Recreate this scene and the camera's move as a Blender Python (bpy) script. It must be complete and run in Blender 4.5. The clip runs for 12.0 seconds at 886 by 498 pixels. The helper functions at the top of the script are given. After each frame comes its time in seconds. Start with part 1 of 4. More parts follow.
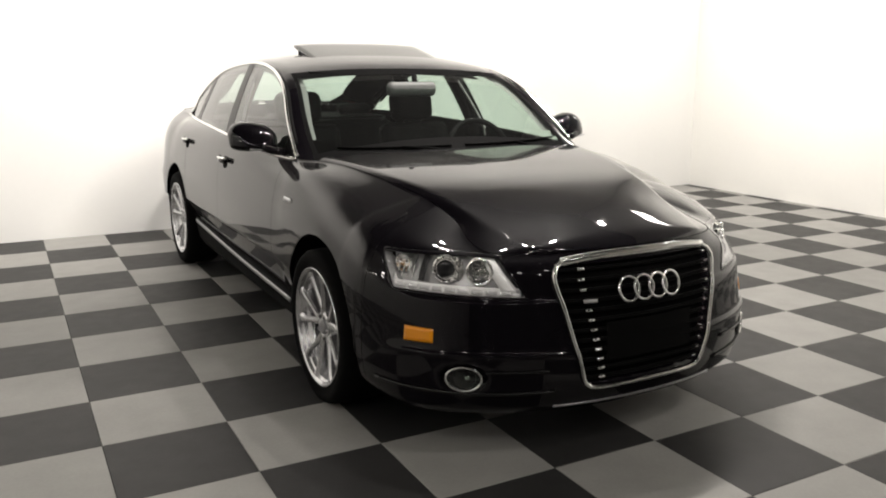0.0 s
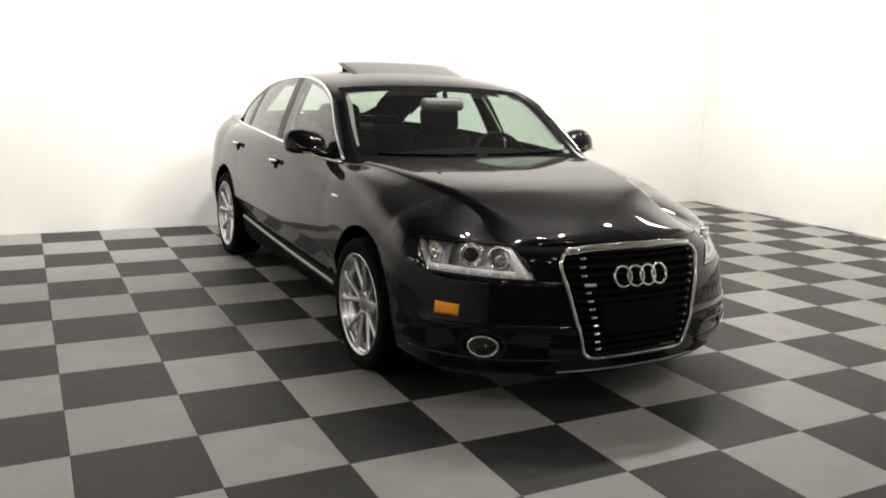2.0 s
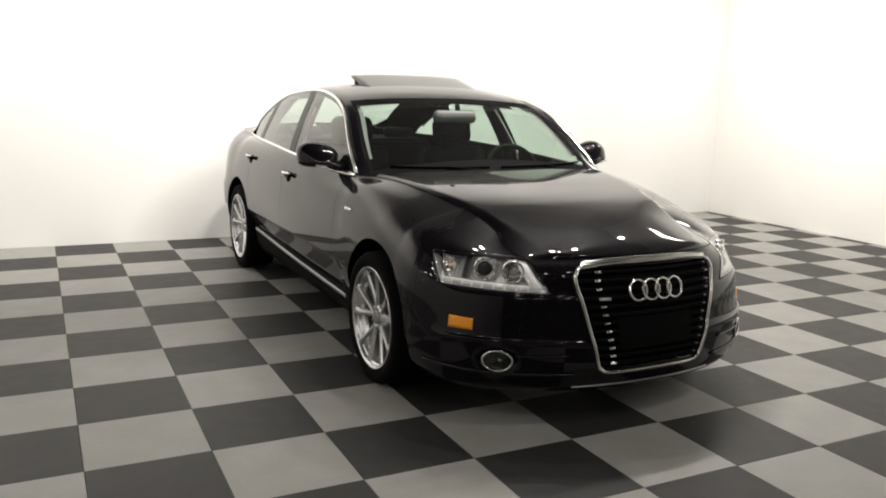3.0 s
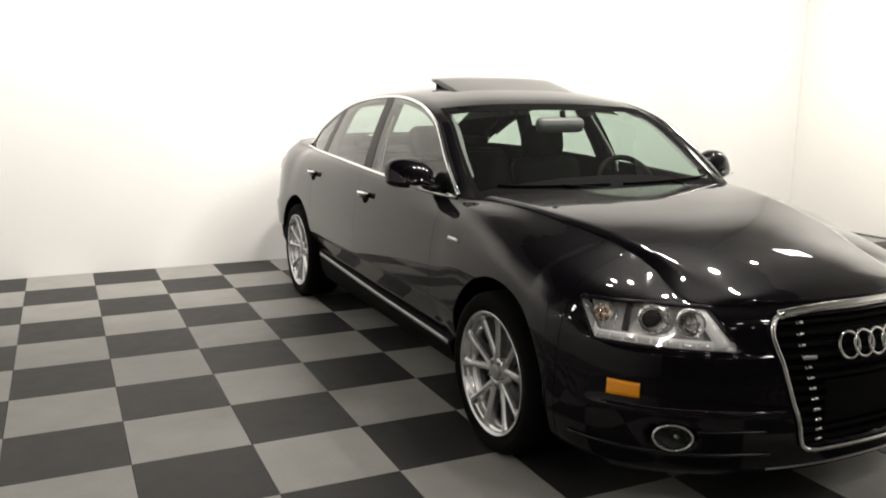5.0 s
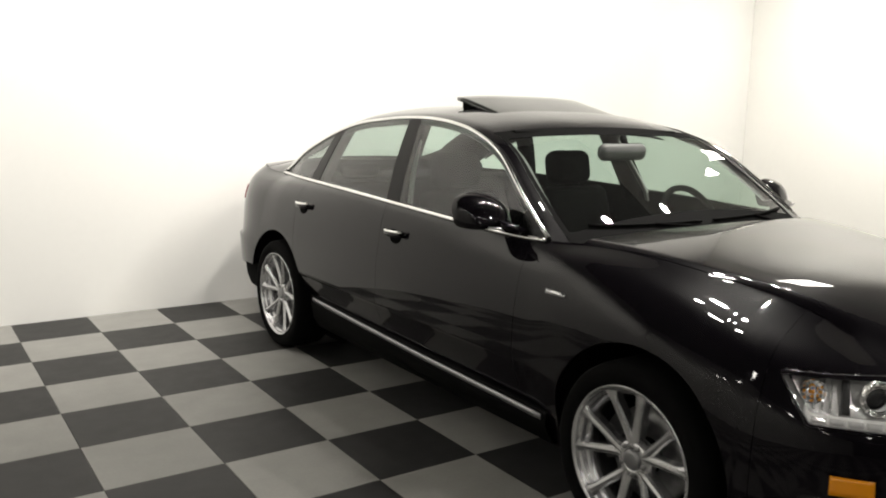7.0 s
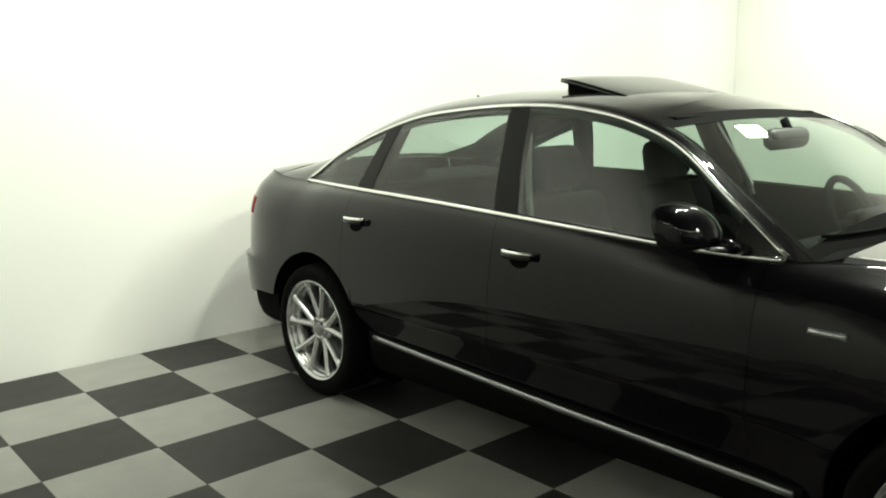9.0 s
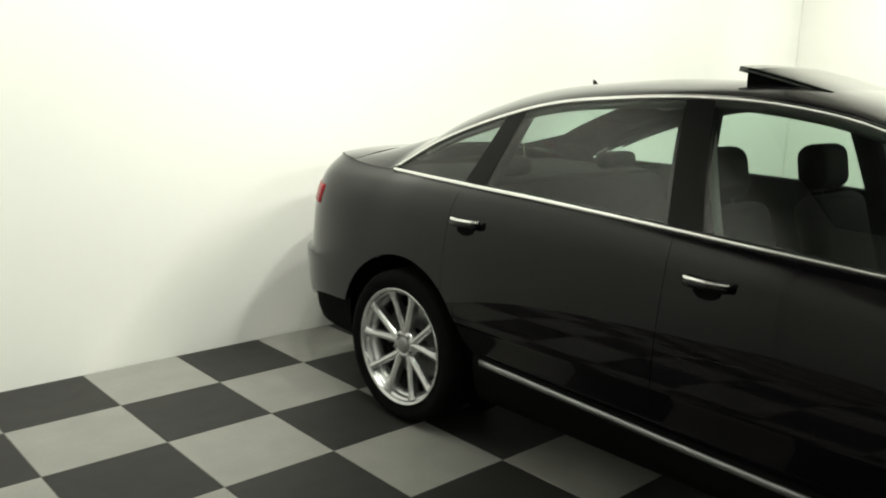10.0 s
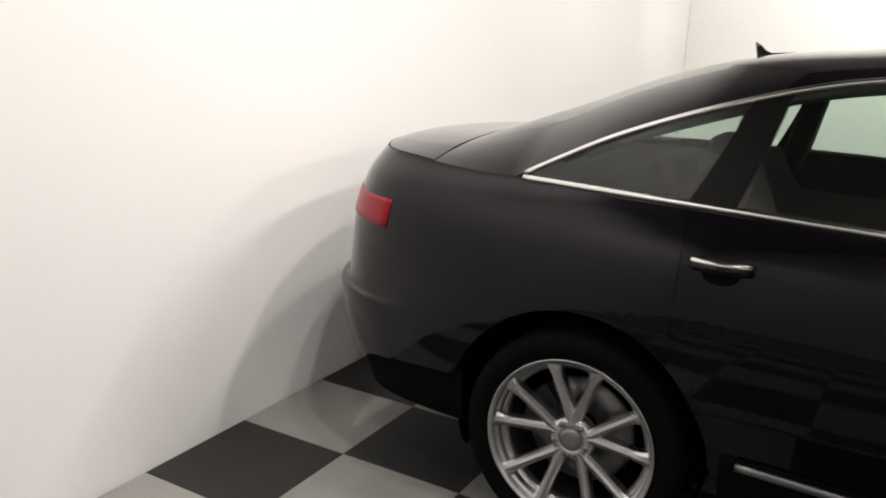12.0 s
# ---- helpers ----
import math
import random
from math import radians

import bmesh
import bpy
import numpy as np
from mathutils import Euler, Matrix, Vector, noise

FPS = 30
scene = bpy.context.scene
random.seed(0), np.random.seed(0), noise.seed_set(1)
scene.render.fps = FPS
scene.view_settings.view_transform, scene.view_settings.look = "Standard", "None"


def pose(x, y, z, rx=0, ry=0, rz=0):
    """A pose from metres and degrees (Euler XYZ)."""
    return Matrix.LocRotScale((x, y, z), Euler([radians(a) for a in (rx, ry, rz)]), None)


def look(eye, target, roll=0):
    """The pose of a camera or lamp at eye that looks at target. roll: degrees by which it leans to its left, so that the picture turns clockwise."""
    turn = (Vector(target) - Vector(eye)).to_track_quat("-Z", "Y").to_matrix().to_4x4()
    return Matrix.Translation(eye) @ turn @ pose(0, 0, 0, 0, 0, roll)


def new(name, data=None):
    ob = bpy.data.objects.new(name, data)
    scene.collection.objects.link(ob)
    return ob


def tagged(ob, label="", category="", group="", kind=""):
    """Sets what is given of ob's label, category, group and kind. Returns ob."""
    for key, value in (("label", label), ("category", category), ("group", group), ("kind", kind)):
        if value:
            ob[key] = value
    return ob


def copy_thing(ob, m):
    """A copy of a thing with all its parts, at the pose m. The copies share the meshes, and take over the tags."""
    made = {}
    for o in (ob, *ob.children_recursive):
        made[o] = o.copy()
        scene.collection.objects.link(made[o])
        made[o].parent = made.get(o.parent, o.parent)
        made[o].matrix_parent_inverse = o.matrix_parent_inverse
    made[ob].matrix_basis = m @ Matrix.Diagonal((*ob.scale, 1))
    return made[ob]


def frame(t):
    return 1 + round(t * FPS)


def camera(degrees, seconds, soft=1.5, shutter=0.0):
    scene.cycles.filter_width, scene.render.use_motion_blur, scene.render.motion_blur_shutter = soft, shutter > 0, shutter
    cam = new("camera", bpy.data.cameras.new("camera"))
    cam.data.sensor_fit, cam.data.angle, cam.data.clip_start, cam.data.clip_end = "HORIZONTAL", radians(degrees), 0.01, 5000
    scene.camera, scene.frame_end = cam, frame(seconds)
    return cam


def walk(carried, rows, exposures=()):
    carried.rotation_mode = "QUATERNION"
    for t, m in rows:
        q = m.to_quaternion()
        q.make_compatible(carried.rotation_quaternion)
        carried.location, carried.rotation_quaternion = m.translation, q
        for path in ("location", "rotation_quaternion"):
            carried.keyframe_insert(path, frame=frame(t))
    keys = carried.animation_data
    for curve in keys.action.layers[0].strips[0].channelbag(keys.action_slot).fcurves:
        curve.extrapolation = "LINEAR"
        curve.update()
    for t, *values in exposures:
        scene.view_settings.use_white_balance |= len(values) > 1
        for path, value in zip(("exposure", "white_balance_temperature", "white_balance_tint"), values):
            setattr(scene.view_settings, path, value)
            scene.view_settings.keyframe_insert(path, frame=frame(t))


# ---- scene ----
cam = camera(57.0, 12.0, soft=1.9, shutter=0.3)
PATH = [
    (0, (0.25, -2.611, 1.385), (1.176, -0.892, 0.949), 0.2),
    (0.3, (0.096, -2.636, 1.368), (1.084, -0.955, 0.923), -0.2),
    (0.5, (-0.006, -2.666, 1.367), (0.966, -0.976, 0.921), -1.0),
    (0.8, (-0.101, -2.757, 1.366), (0.858, -1.052, 0.948), -0.6),
    (1, (-0.148, -2.815, 1.37), (0.782, -1.076, 1.035), -0.6),
    (1.3, (-0.109, -2.901, 1.402), (0.77, -1.137, 1.064), 0.1),
    (1.5, (-0.075, -2.974, 1.411), (0.82, -1.226, 1.028), 2.5),
    (1.8, (-0.074, -3.083, 1.406), (0.816, -1.339, 1.002), 3.0),
    (2, (-0.077, -3.116, 1.41), (0.821, -1.375, 1.006), 1.9),
    (2.3, (-0.082, -3.125, 1.417), (0.817, -1.375, 1.054), 1.3),
    (2.5, (-0.081, -3.124, 1.425), (0.827, -1.384, 1.045), 1.1),
    (2.8, (-0.079, -3.12, 1.421), (0.805, -1.367, 1.04), 1.4),
    (3, (-0.081, -3.096, 1.423), (0.795, -1.338, 1.042), 1.6),
    (3.2, (-0.065, -3.067, 1.425), (0.791, -1.307, 1.013), 1.3),
    (4.8, (-0.118, -2.327, 1.414), (0.726, -0.551, 1.048), -0.8),
    (5, (-0.165, -2.242, 1.418), (0.668, -0.462, 1.046), 0.6),
    (5.3, (-0.278, -2.098, 1.413), (0.628, -0.341, 1.114), 2.3),
    (5.5, (-0.358, -1.987, 1.431), (0.603, -0.268, 1.079), 0.5),
    (5.8, (-0.442, -1.854, 1.428), (0.495, -0.127, 1.051), -0.8),
    (6, (-0.493, -1.765, 1.424), (0.464, -0.048, 1.057), -0.8),
    (6.3, (-0.5, -1.593, 1.411), (0.551, 0.063, 1.018), -0.5),
    (6.5, (-0.483, -1.465, 1.411), (0.546, 0.21, 1.042), -1.8),
    (6.8, (-0.536, -1.324, 1.43), (0.523, 0.339, 1.093), 0.4),
    (7, (-0.574, -1.232, 1.429), (0.533, 0.401, 1.1), 1.1),
    (7.2, (-0.648, -1.123, 1.439), (0.486, 0.494, 1.129), -0.2),
    (8.8, (-0.769, -0.158, 1.424), (0.492, 1.351, 1.059), 1.5),
    (9, (-0.769, -0.007, 1.42), (0.529, 1.474, 1.067), -1.0),
    (9.2, (-0.775, 0.155, 1.413), (0.537, 1.61, 1.01), -0.5),
    (9.5, (-0.806, 0.392, 1.395), (0.461, 1.899, 1.044), -1.0),
    (9.7, (-0.791, 0.57, 1.404), (0.48, 2.07, 1.039), -2.5),
    (10, (-0.794, 0.821, 1.418), (0.541, 2.256, 1.02), 2.1),
    (10.2, (-0.834, 0.997, 1.418), (0.582, 2.359, 1.043), 2.9),
    (10.5, (-0.819, 1.246, 1.423), (0.638, 2.568, 1.061), 1.0),
    (10.8, (-0.845, 1.502, 1.403), (0.616, 2.812, 1.018), 1.1),
    (11, (-0.83, 1.693, 1.386), (0.645, 2.983, 0.988), -1.7),
    (11.3, (-0.757, 1.941, 1.365), (0.788, 3.151, 0.976), 2.0),
    (11.5, (-0.713, 2.103, 1.345), (0.859, 3.275, 0.951), 3.3),
    (11.8, (-0.725, 2.428, 1.391), (0.93, 3.464, 0.96), 1.4),
    (12, (-0.717, 2.633, 1.421), (0.973, 3.581, 0.927), 2.4),
]
walk(cam, [(t, look(eye, target, roll)) for t, eye, target, roll in PATH],
     exposures=[(0.0, 0.08, 6540, 11), (3.2, 0.06, 6540, 10), (5.0, 0.0, 6560, 10), (7.0, -0.14, 6560, 8), (9.0, -0.12, 6580, -9), (10.0, -0.24, 6580, -5), (10.5, -0.27, 6590, 7), (11.0, -0.3, 6550, 10), (12.0, -0.44, 6480, 13)])

# ---- light: rows of small ceiling spots, added wall washers, and a faint world glow ----
world = bpy.data.worlds.new("world")
scene.world = world
world.use_nodes = True
world.node_tree.nodes["Background"].inputs[0].default_value = (0.9, 0.95, 1.0, 1)
world.node_tree.nodes["Background"].inputs[1].default_value = 0.02


WARM = (1.0, 0.95, 0.89)


def spot(x, y, power, size=0.14, aim=None, beam=180, z=3.45):
    """A spot that shines down, or towards aim, in a beam so wide."""
    lamp = bpy.data.lights.new("spot_and_fill", "AREA")
    lamp.shape, lamp.size, lamp.energy, lamp.color, lamp.spread = "DISK", size, power, WARM, radians(beam)
    ob = new("spot_and_fill", lamp)
    ob.matrix_world = look((x, y, z), aim or (x, y + 0.001, 0))
    return ob


# a row over the car
for x, y, power in ((2.2, 0.95, 18), (2.65, 1.25, 25), (3.1, 1.25, 39), (3.7, 1.3, 48), (4.8, 1.7, 14)):
    spot(x, y, power, 0.10)
# stronger spots turned to the car from ahead and from beside its tail
spot(3.0, -2.5, 22, 0.25, aim=(1.9, 4.66, 0.9), beam=100)
spot(1.8, 2.2, 7, 0.08, aim=(1.5, 4.66, 0.6), beam=70, z=3.6)
spot(1.0, 2.5, 6, 0.08, aim=(1.5, 4.66, 0.6), beam=64, z=4.4)
# the hall around: spots in pairs, the left ones added as fill
for x, y, power in ((-4.6, 1.8, 8.0), (-4.6, -1.2, 9.8), (-2.4, 0.2, 6.2), (-3.6, -4.2, 9.8), (-1.6, -2.6, 10.5), (0.4, -3.6, 9.8), (-1.0, -6.4, 9.8), (2.0, -6.2, 6.2), (4.4, -5.2, 6.0), (2.6, -3.8, 6.2)):
    for d in (-0.5, 0.5):
        spot(x + d, y - 0.7 * d, power, 0.20, z=3.6)
# unseen wall washers, added to brighten the back wall and the side walls
for x, power, aim_z, beam in ((-4.6, 42, 2.9, 124), (-2.9, 42, 2.9, 124), (-1.3, 44, 2.7, 116), (0.4, 40, 2.7, 112), (2.8, 30, 2.3, 106), (4.6, 22, 1.9, 100), (6.4, 16, 1.7, 98)):
    spot(x, 2.5, power, aim=(x, 4.66, aim_z), beam=beam, z=4.3 if x < 4 else 4.1)
for y in (-3.0, -0.5, 2.0):
    spot(-3.6, y, 16, aim=(-6.0, y, 1.8), beam=130, z=4.3)
for y, power, aim_z in ((-2.2, 38, 1.9), (0.4, 36, 1.8), (3.0, 33, 1.7)):
    spot(5.3, y, power, aim=(7.56, y, aim_z), beam=94, z=3.8)
# a wide lamp panel near the side wall
panel = bpy.data.lights.new("lamp_panel", "AREA")
panel.shape, panel.size, panel.size_y, panel.energy, panel.color = "RECTANGLE", 0.55, 0.35, 23, WARM
new("lamp_panel", panel).location = (6.4, 2.5, 3.45)

# ---- helpers of this scene ----
S = 0.465            # side of a floor tile
WALL_Y = 4.66        # back wall
WALL_X = 7.56        # right wall
LEFT_X = -6.0
FRONT_Y = -9.0
CEIL_Z = 6.5


def part(name, bm, material, parent, label="", smooth=True):
    me = bpy.data.meshes.new(name)
    bmesh.ops.recalc_face_normals(bm, faces=bm.faces)
    bm.to_mesh(me)
    bm.free()
    if material:
        me.materials.append(material)
    if smooth:
        me.shade_smooth()
    ob = new(name, me)
    ob.parent = parent
    if label:
        tagged(ob, label)
    return ob


def hermite(keys, vals, k):
    """Smooth curve through vals at keys, at k; no overshoot."""
    keys, vals = np.asarray(keys, float), np.asarray(vals, float)
    k = min(max(k, keys[0]), keys[-1])
    i = int(min(np.searchsorted(keys, k, side="right") - 1, len(keys) - 2))
    h = np.diff(keys)
    sec = (vals[1:] - vals[:-1]) / h.reshape(-1, *([1] * (vals.ndim - 1)))

    def tangent(j):
        if j == 0:
            return sec[0]
        if j == len(keys) - 1:
            return sec[-1]
        a, b = sec[j - 1], sec[j]
        mean = (a * h[j] + b * h[j - 1]) / (h[j] + h[j - 1])
        lim = 3 * np.minimum(np.abs(a), np.abs(b))
        return np.where(a * b <= 0, 0.0, np.clip(mean, -lim, lim))

    t = (k - keys[i]) / h[i]
    m0, m1 = tangent(i) * h[i], tangent(i + 1) * h[i]
    return (2 * t**3 - 3 * t**2 + 1) * vals[i] + (t**3 - 2 * t**2 + t) * m0 + (3 * t**2 - 2 * t**3) * vals[i + 1] + (t**3 - t**2) * m1


def grid_bm(rows, closed=False):
    """A mesh over rows of points."""
    bm = bmesh.new()
    vs = [[bm.verts.new(p) for p in row] for row in rows]
    for a, b in zip(vs[:-1], vs[1:]):
        n = len(a)
        for i in range(n if closed else n - 1):
            q = [a[i], a[(i + 1) % n], b[(i + 1) % n], b[i]]
            bm.faces.new(q)
    bmesh.ops.remove_doubles(bm, verts=bm.verts, dist=1e-5)
    return bm


def join(bms):
    out = bmesh.new()
    for b in bms:
        me = bpy.data.meshes.new("tmp")
        b.to_mesh(me)
        b.free()
        out.from_mesh(me)
        bpy.data.meshes.remove(me)
    return out


def mirrored(bm):
    """bm and its mirror image over x = 0."""
    both = bm.copy()
    bmesh.ops.scale(both, vec=(-1, 1, 1), verts=both.verts)
    return join([bm, both])


def flip(bm):
    bmesh.ops.scale(bm, vec=(-1, 1, 1), verts=bm.verts)
    return bm


def solid(bm, thick):
    """Gives a sheet thickness."""
    bmesh.ops.recalc_face_normals(bm, faces=bm.faces)
    bmesh.ops.solidify(bm, geom=bm.faces[:], thickness=thick)
    return bm


def tube(points, r, n=8, closed=False, flat=1.0, up=(0, 0, 1)):
    """A rod of radius r along points; flat squeezes it across up."""
    pts = [Vector(p) for p in points]
    rows = []
    for i, p in enumerate(pts):
        a = pts[(i - 1) % len(pts)] if closed or i else p
        b = pts[(i + 1) % len(pts)] if closed or i < len(pts) - 1 else p
        d = (b - a).normalized()
        side = d.cross(Vector(up)).normalized()
        top = side.cross(d)
        rr = r(i / (len(pts) - 1)) if callable(r) else r
        rows.append([p + side * math.cos(2 * math.pi * j / n) * rr * flat + top * math.sin(2 * math.pi * j / n) * rr for j in range(n)])
    if closed:
        rows.append(rows[0])
    bm = grid_bm(rows, closed=True)
    if not closed:
        bm.verts.ensure_lookup_table()
        for ring in (bm.verts[:n], bm.verts[-n:]):
            try:
                bm.faces.new(ring)
            except ValueError:
                pass
    return bm


def lathe(profile, n=48, axis="x"):
    """Turns (radius, along) about an axis."""
    rows = []
    for r, a in profile:
        ring = []
        for j in range(n):
            c, s = math.cos(2 * math.pi * j / n), math.sin(2 * math.pi * j / n)
            ring.append({"x": (a, r * c, r * s), "y": (r * c, a, r * s), "z": (r * c, r * s, a)}[axis])
        rows.append(ring)
    return grid_bm(rows, closed=True)


def block(lo, hi, bevel=0.0, seg=2):
    bm = bmesh.new()
    bmesh.ops.create_cube(bm, size=1)
    for v in bm.verts:
        v.co = [lo[i] + (v.co[i] + 0.5) * (hi[i] - lo[i]) for i in range(3)]
    if bevel:
        bmesh.ops.bevel(bm, geom=bm.edges[:], offset=bevel, segments=seg, affect="EDGES", profile=0.5)
    return bm


# ---- materials ----
def mat(name, col, rough=0.5, metal=0.0, coat=0.0, var=0.0, scale=8.0, bump=0.0, bump_scale=60.0, rough_var=0.0, island=0.0, spec=0.5):
    m = bpy.data.materials.new(name)
    m.use_nodes = True
    nt = m.node_tree
    b = nt.nodes["Principled BSDF"]
    b.inputs["Base Color"].default_value = (*col, 1)
    b.inputs["Roughness"].default_value = rough
    b.inputs["Metallic"].default_value = metal
    b.inputs["Coat Weight"].default_value = coat
    b.inputs["Coat Roughness"].default_value = 0.03
    b.inputs["Specular IOR Level"].default_value = spec
    tc = nt.nodes.new("ShaderNodeTexCoord")
    geo = nt.nodes.new("ShaderNodeNewGeometry")

    def noise_at(s, detail=5.0):
        n = nt.nodes.new("ShaderNodeTexNoise")
        n.inputs["Scale"].default_value = s
        n.inputs["Detail"].default_value = detail
        nt.links.new(geo.outputs["Position"], n.inputs["Vector"])
        return n.outputs["Fac"]

    def ramp(fac, lo, hi):
        r = nt.nodes.new("ShaderNodeMapRange")
        r.inputs["From Min"].default_value, r.inputs["From Max"].default_value = 0.3, 0.7
        r.inputs["To Min"].default_value, r.inputs["To Max"].default_value = lo, hi
        nt.links.new(fac, r.inputs["Value"])
        return r.outputs["Result"]

    def times(a, b2):
        x = nt.nodes.new("ShaderNodeMath")
        x.operation = "MULTIPLY"
        nt.links.new(a, x.inputs[0])
        nt.links.new(b2, x.inputs[1])
        return x.outputs[0]

    if var or island:
        f = ramp(noise_at(scale), 1 - var, 1 + var)
        f = times(f, ramp(noise_at(scale * 14), 1 - var * 0.5, 1 + var * 0.5))
        if island:
            oi = nt.nodes.new("ShaderNodeObjectInfo")
            r = nt.nodes.new("ShaderNodeMapRange")
            r.inputs["To Min"].default_value, r.inputs["To Max"].default_value = 1 - island, 1 + island
            nt.links.new(oi.outputs["Random"], r.inputs["Value"])
            f = times(f, r.outputs["Result"])
        mul = nt.nodes.new("ShaderNodeVectorMath")
        mul.operation = "SCALE"
        mul.inputs[0].default_value = col
        nt.links.new(f, mul.inputs["Scale"])
        nt.links.new(mul.outputs[0], b.inputs["Base Color"])
    if rough_var:
        nt.links.new(ramp(noise_at(scale * 2.3), rough - rough_var, rough + rough_var), b.inputs["Roughness"])
    if bump:
        bp = nt.nodes.new("ShaderNodeBump")
        bp.inputs["Strength"].default_value = bump
        bp.inputs["Distance"].default_value = 0.002
        nt.links.new(noise_at(bump_scale), bp.inputs["Height"])
        nt.links.new(bp.outputs[0], b.inputs["Normal"])
    return m


def glass(name, tint, gloss=0.0, veil_share=0.0, film_gloss=0.045):
    m = bpy.data.materials.new(name)
    m.use_nodes = True
    nt = m.node_tree
    nt.nodes.remove(nt.nodes["Principled BSDF"])
    tr = nt.nodes.new("ShaderNodeBsdfTransparent")
    tr.inputs[0].default_value = (*tint, 1)
    gl = nt.nodes.new("ShaderNodeBsdfGlossy")
    gl.inputs["Roughness"].default_value = gloss
    lw = nt.nodes.new("ShaderNodeLayerWeight")
    lw.inputs["Blend"].default_value = 0.5
    power = nt.nodes.new("ShaderNodeMath")
    power.operation = "POWER"
    power.inputs[1].default_value = 4.0
    nt.links.new(lw.outputs["Facing"], power.inputs[0])
    fr = nt.nodes.new("ShaderNodeMath")
    fr.operation = "MULTIPLY_ADD"
    fr.inputs[1].default_value, fr.inputs[2].default_value = 0.92, film_gloss
    nt.links.new(power.outputs[0], fr.inputs[0])
    mix = nt.nodes.new("ShaderNodeMixShader")
    nt.links.new(fr.outputs[0], mix.inputs[0])
    nt.links.new(tr.outputs[0], mix.inputs[1])
    nt.links.new(gl.outputs[0], mix.inputs[2])
    # a pale diffuse veil standing in for walls reflected in the glass
    veil = nt.nodes.new("ShaderNodeBsdfDiffuse")
    veil.inputs[0].default_value = (0.8, 0.8, 0.78, 1)
    film = nt.nodes.new("ShaderNodeMixShader")
    film.inputs[0].default_value = veil_share
    nt.links.new(mix.outputs[0], film.inputs[1])
    nt.links.new(veil.outputs[0], film.inputs[2])
    nt.links.new(film.outputs[0], nt.nodes["Material Output"].inputs[0])
    return m


WHITE = mat("white_paint", (0.82, 0.815, 0.79), 0.75, var=0.010, scale=1.5, bump=0.25, bump_scale=160)
CREAM = mat("cream_paint", (0.82, 0.812, 0.775), 0.75, var=0.010, scale=1.5, bump=0.25, bump_scale=160)
DIM = mat("grey_wall_paint", (0.78, 0.78, 0.75), 0.8, var=0.05, scale=1.2)
CEILING = mat("dark_ceiling_paint", (0.06, 0.06, 0.06), 0.9, var=0.1, scale=2)
TILE_D = mat("dark_tile", (0.026, 0.0255, 0.025), 0.5, var=0.12, scale=5, rough_var=0.025, bump=0.12, bump_scale=220, island=0.08, spec=0.2)
TILE_L = mat("light_tile", (0.270, 0.266, 0.250), 0.5, var=0.07, scale=5, rough_var=0.025, bump=0.12, bump_scale=220, island=0.05, spec=0.28)
SUBFLOOR = mat("tile_joint", (0.08, 0.08, 0.075), 0.8)
PAINT = mat("black_car_paint", (0.0036, 0.0029, 0.0042), 0.35, coat=1.0, spec=0.015)
PAINT.node_tree.nodes["Principled BSDF"].inputs["Coat IOR"].default_value = 1.32
SLAT = mat("matt_black_slat", (0.003, 0.003, 0.003), 0.7, spec=0.05)
TRIM = mat("black_plastic", (0.012, 0.012, 0.012), 0.5, bump=0.2, bump_scale=400)
GLOSS_BLACK = mat("gloss_black_trim", (0.005, 0.005, 0.005), 0.25, spec=0.3)
PILLAR = mat("satin_black_pillar", (0.006, 0.006, 0.006), 0.3, spec=0.11)
ROOF_GLASS = mat("dark_roof_glass", (0.008, 0.010, 0.009), 0.05, spec=0.5)
LINER = mat("dark_liner_and_shade", (0.004, 0.004, 0.004), 0.95, spec=0.05)
CHROME = mat("chrome", (0.82, 0.82, 0.80), 0.12, metal=1.0, rough_var=0.04, scale=20)
SATIN = mat("satin_aluminium", (0.55, 0.55, 0.56), 0.28, metal=1.0)
SILL = mat("brushed_sill_metal", (0.33, 0.33, 0.34), 0.38, metal=1.0, var=0.04, scale=30)
ALLOY = mat("silver_alloy", (0.60, 0.60, 0.61), 0.26, metal=0.95, var=0.02, scale=6)
HUBCAP = mat("grey_hub_cap", (0.28, 0.28, 0.285), 0.35, metal=0.8)
STEEL = mat("brake_steel", (0.22, 0.22, 0.22), 0.4, metal=0.9, var=0.2, scale=30)
RUBBER = mat("tyre_rubber", (0.004, 0.004, 0.004), 0.9, spec=0.06, var=0.15, scale=20, bump=0.3, bump_scale=300)
AMBER = mat("amber_lens", (0.80, 0.29, 0.004), 0.3, coat=0.25)
RED = mat("red_lens", (0.25, 0.002, 0.010), 0.3, spec=0.25)
REFLECTOR = mat("lamp_reflector", (0.92, 0.92, 0.91), 0.2)
HOUSING = mat("lamp_housing", (0.50, 0.50, 0.50), 0.25, metal=0.5)
CELL = mat("clear_light_cell", (0.72, 0.72, 0.72), 0.15, metal=0.2)
SEAT = mat("black_leather", (0.005, 0.005, 0.005), 0.7, spec=0.08, var=0.1, scale=15, bump=0.05, bump_scale=120)
CABIN = mat("dark_cabin_plastic", (0.006, 0.006, 0.006), 0.8, spec=0.1, bump=0.2, bump_scale=300)
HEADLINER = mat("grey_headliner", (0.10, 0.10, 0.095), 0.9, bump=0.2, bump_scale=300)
GREYTRIM = mat("grey_pillar_trim", (0.24, 0.24, 0.23), 0.8, var=0.04, scale=30)
BELT = mat("grey_pillar_fabric", (0.27, 0.27, 0.26), 0.85, var=0.05, scale=60)
MIRROR_GREY = mat("grey_mirror_back", (0.11, 0.115, 0.11), 0.5)
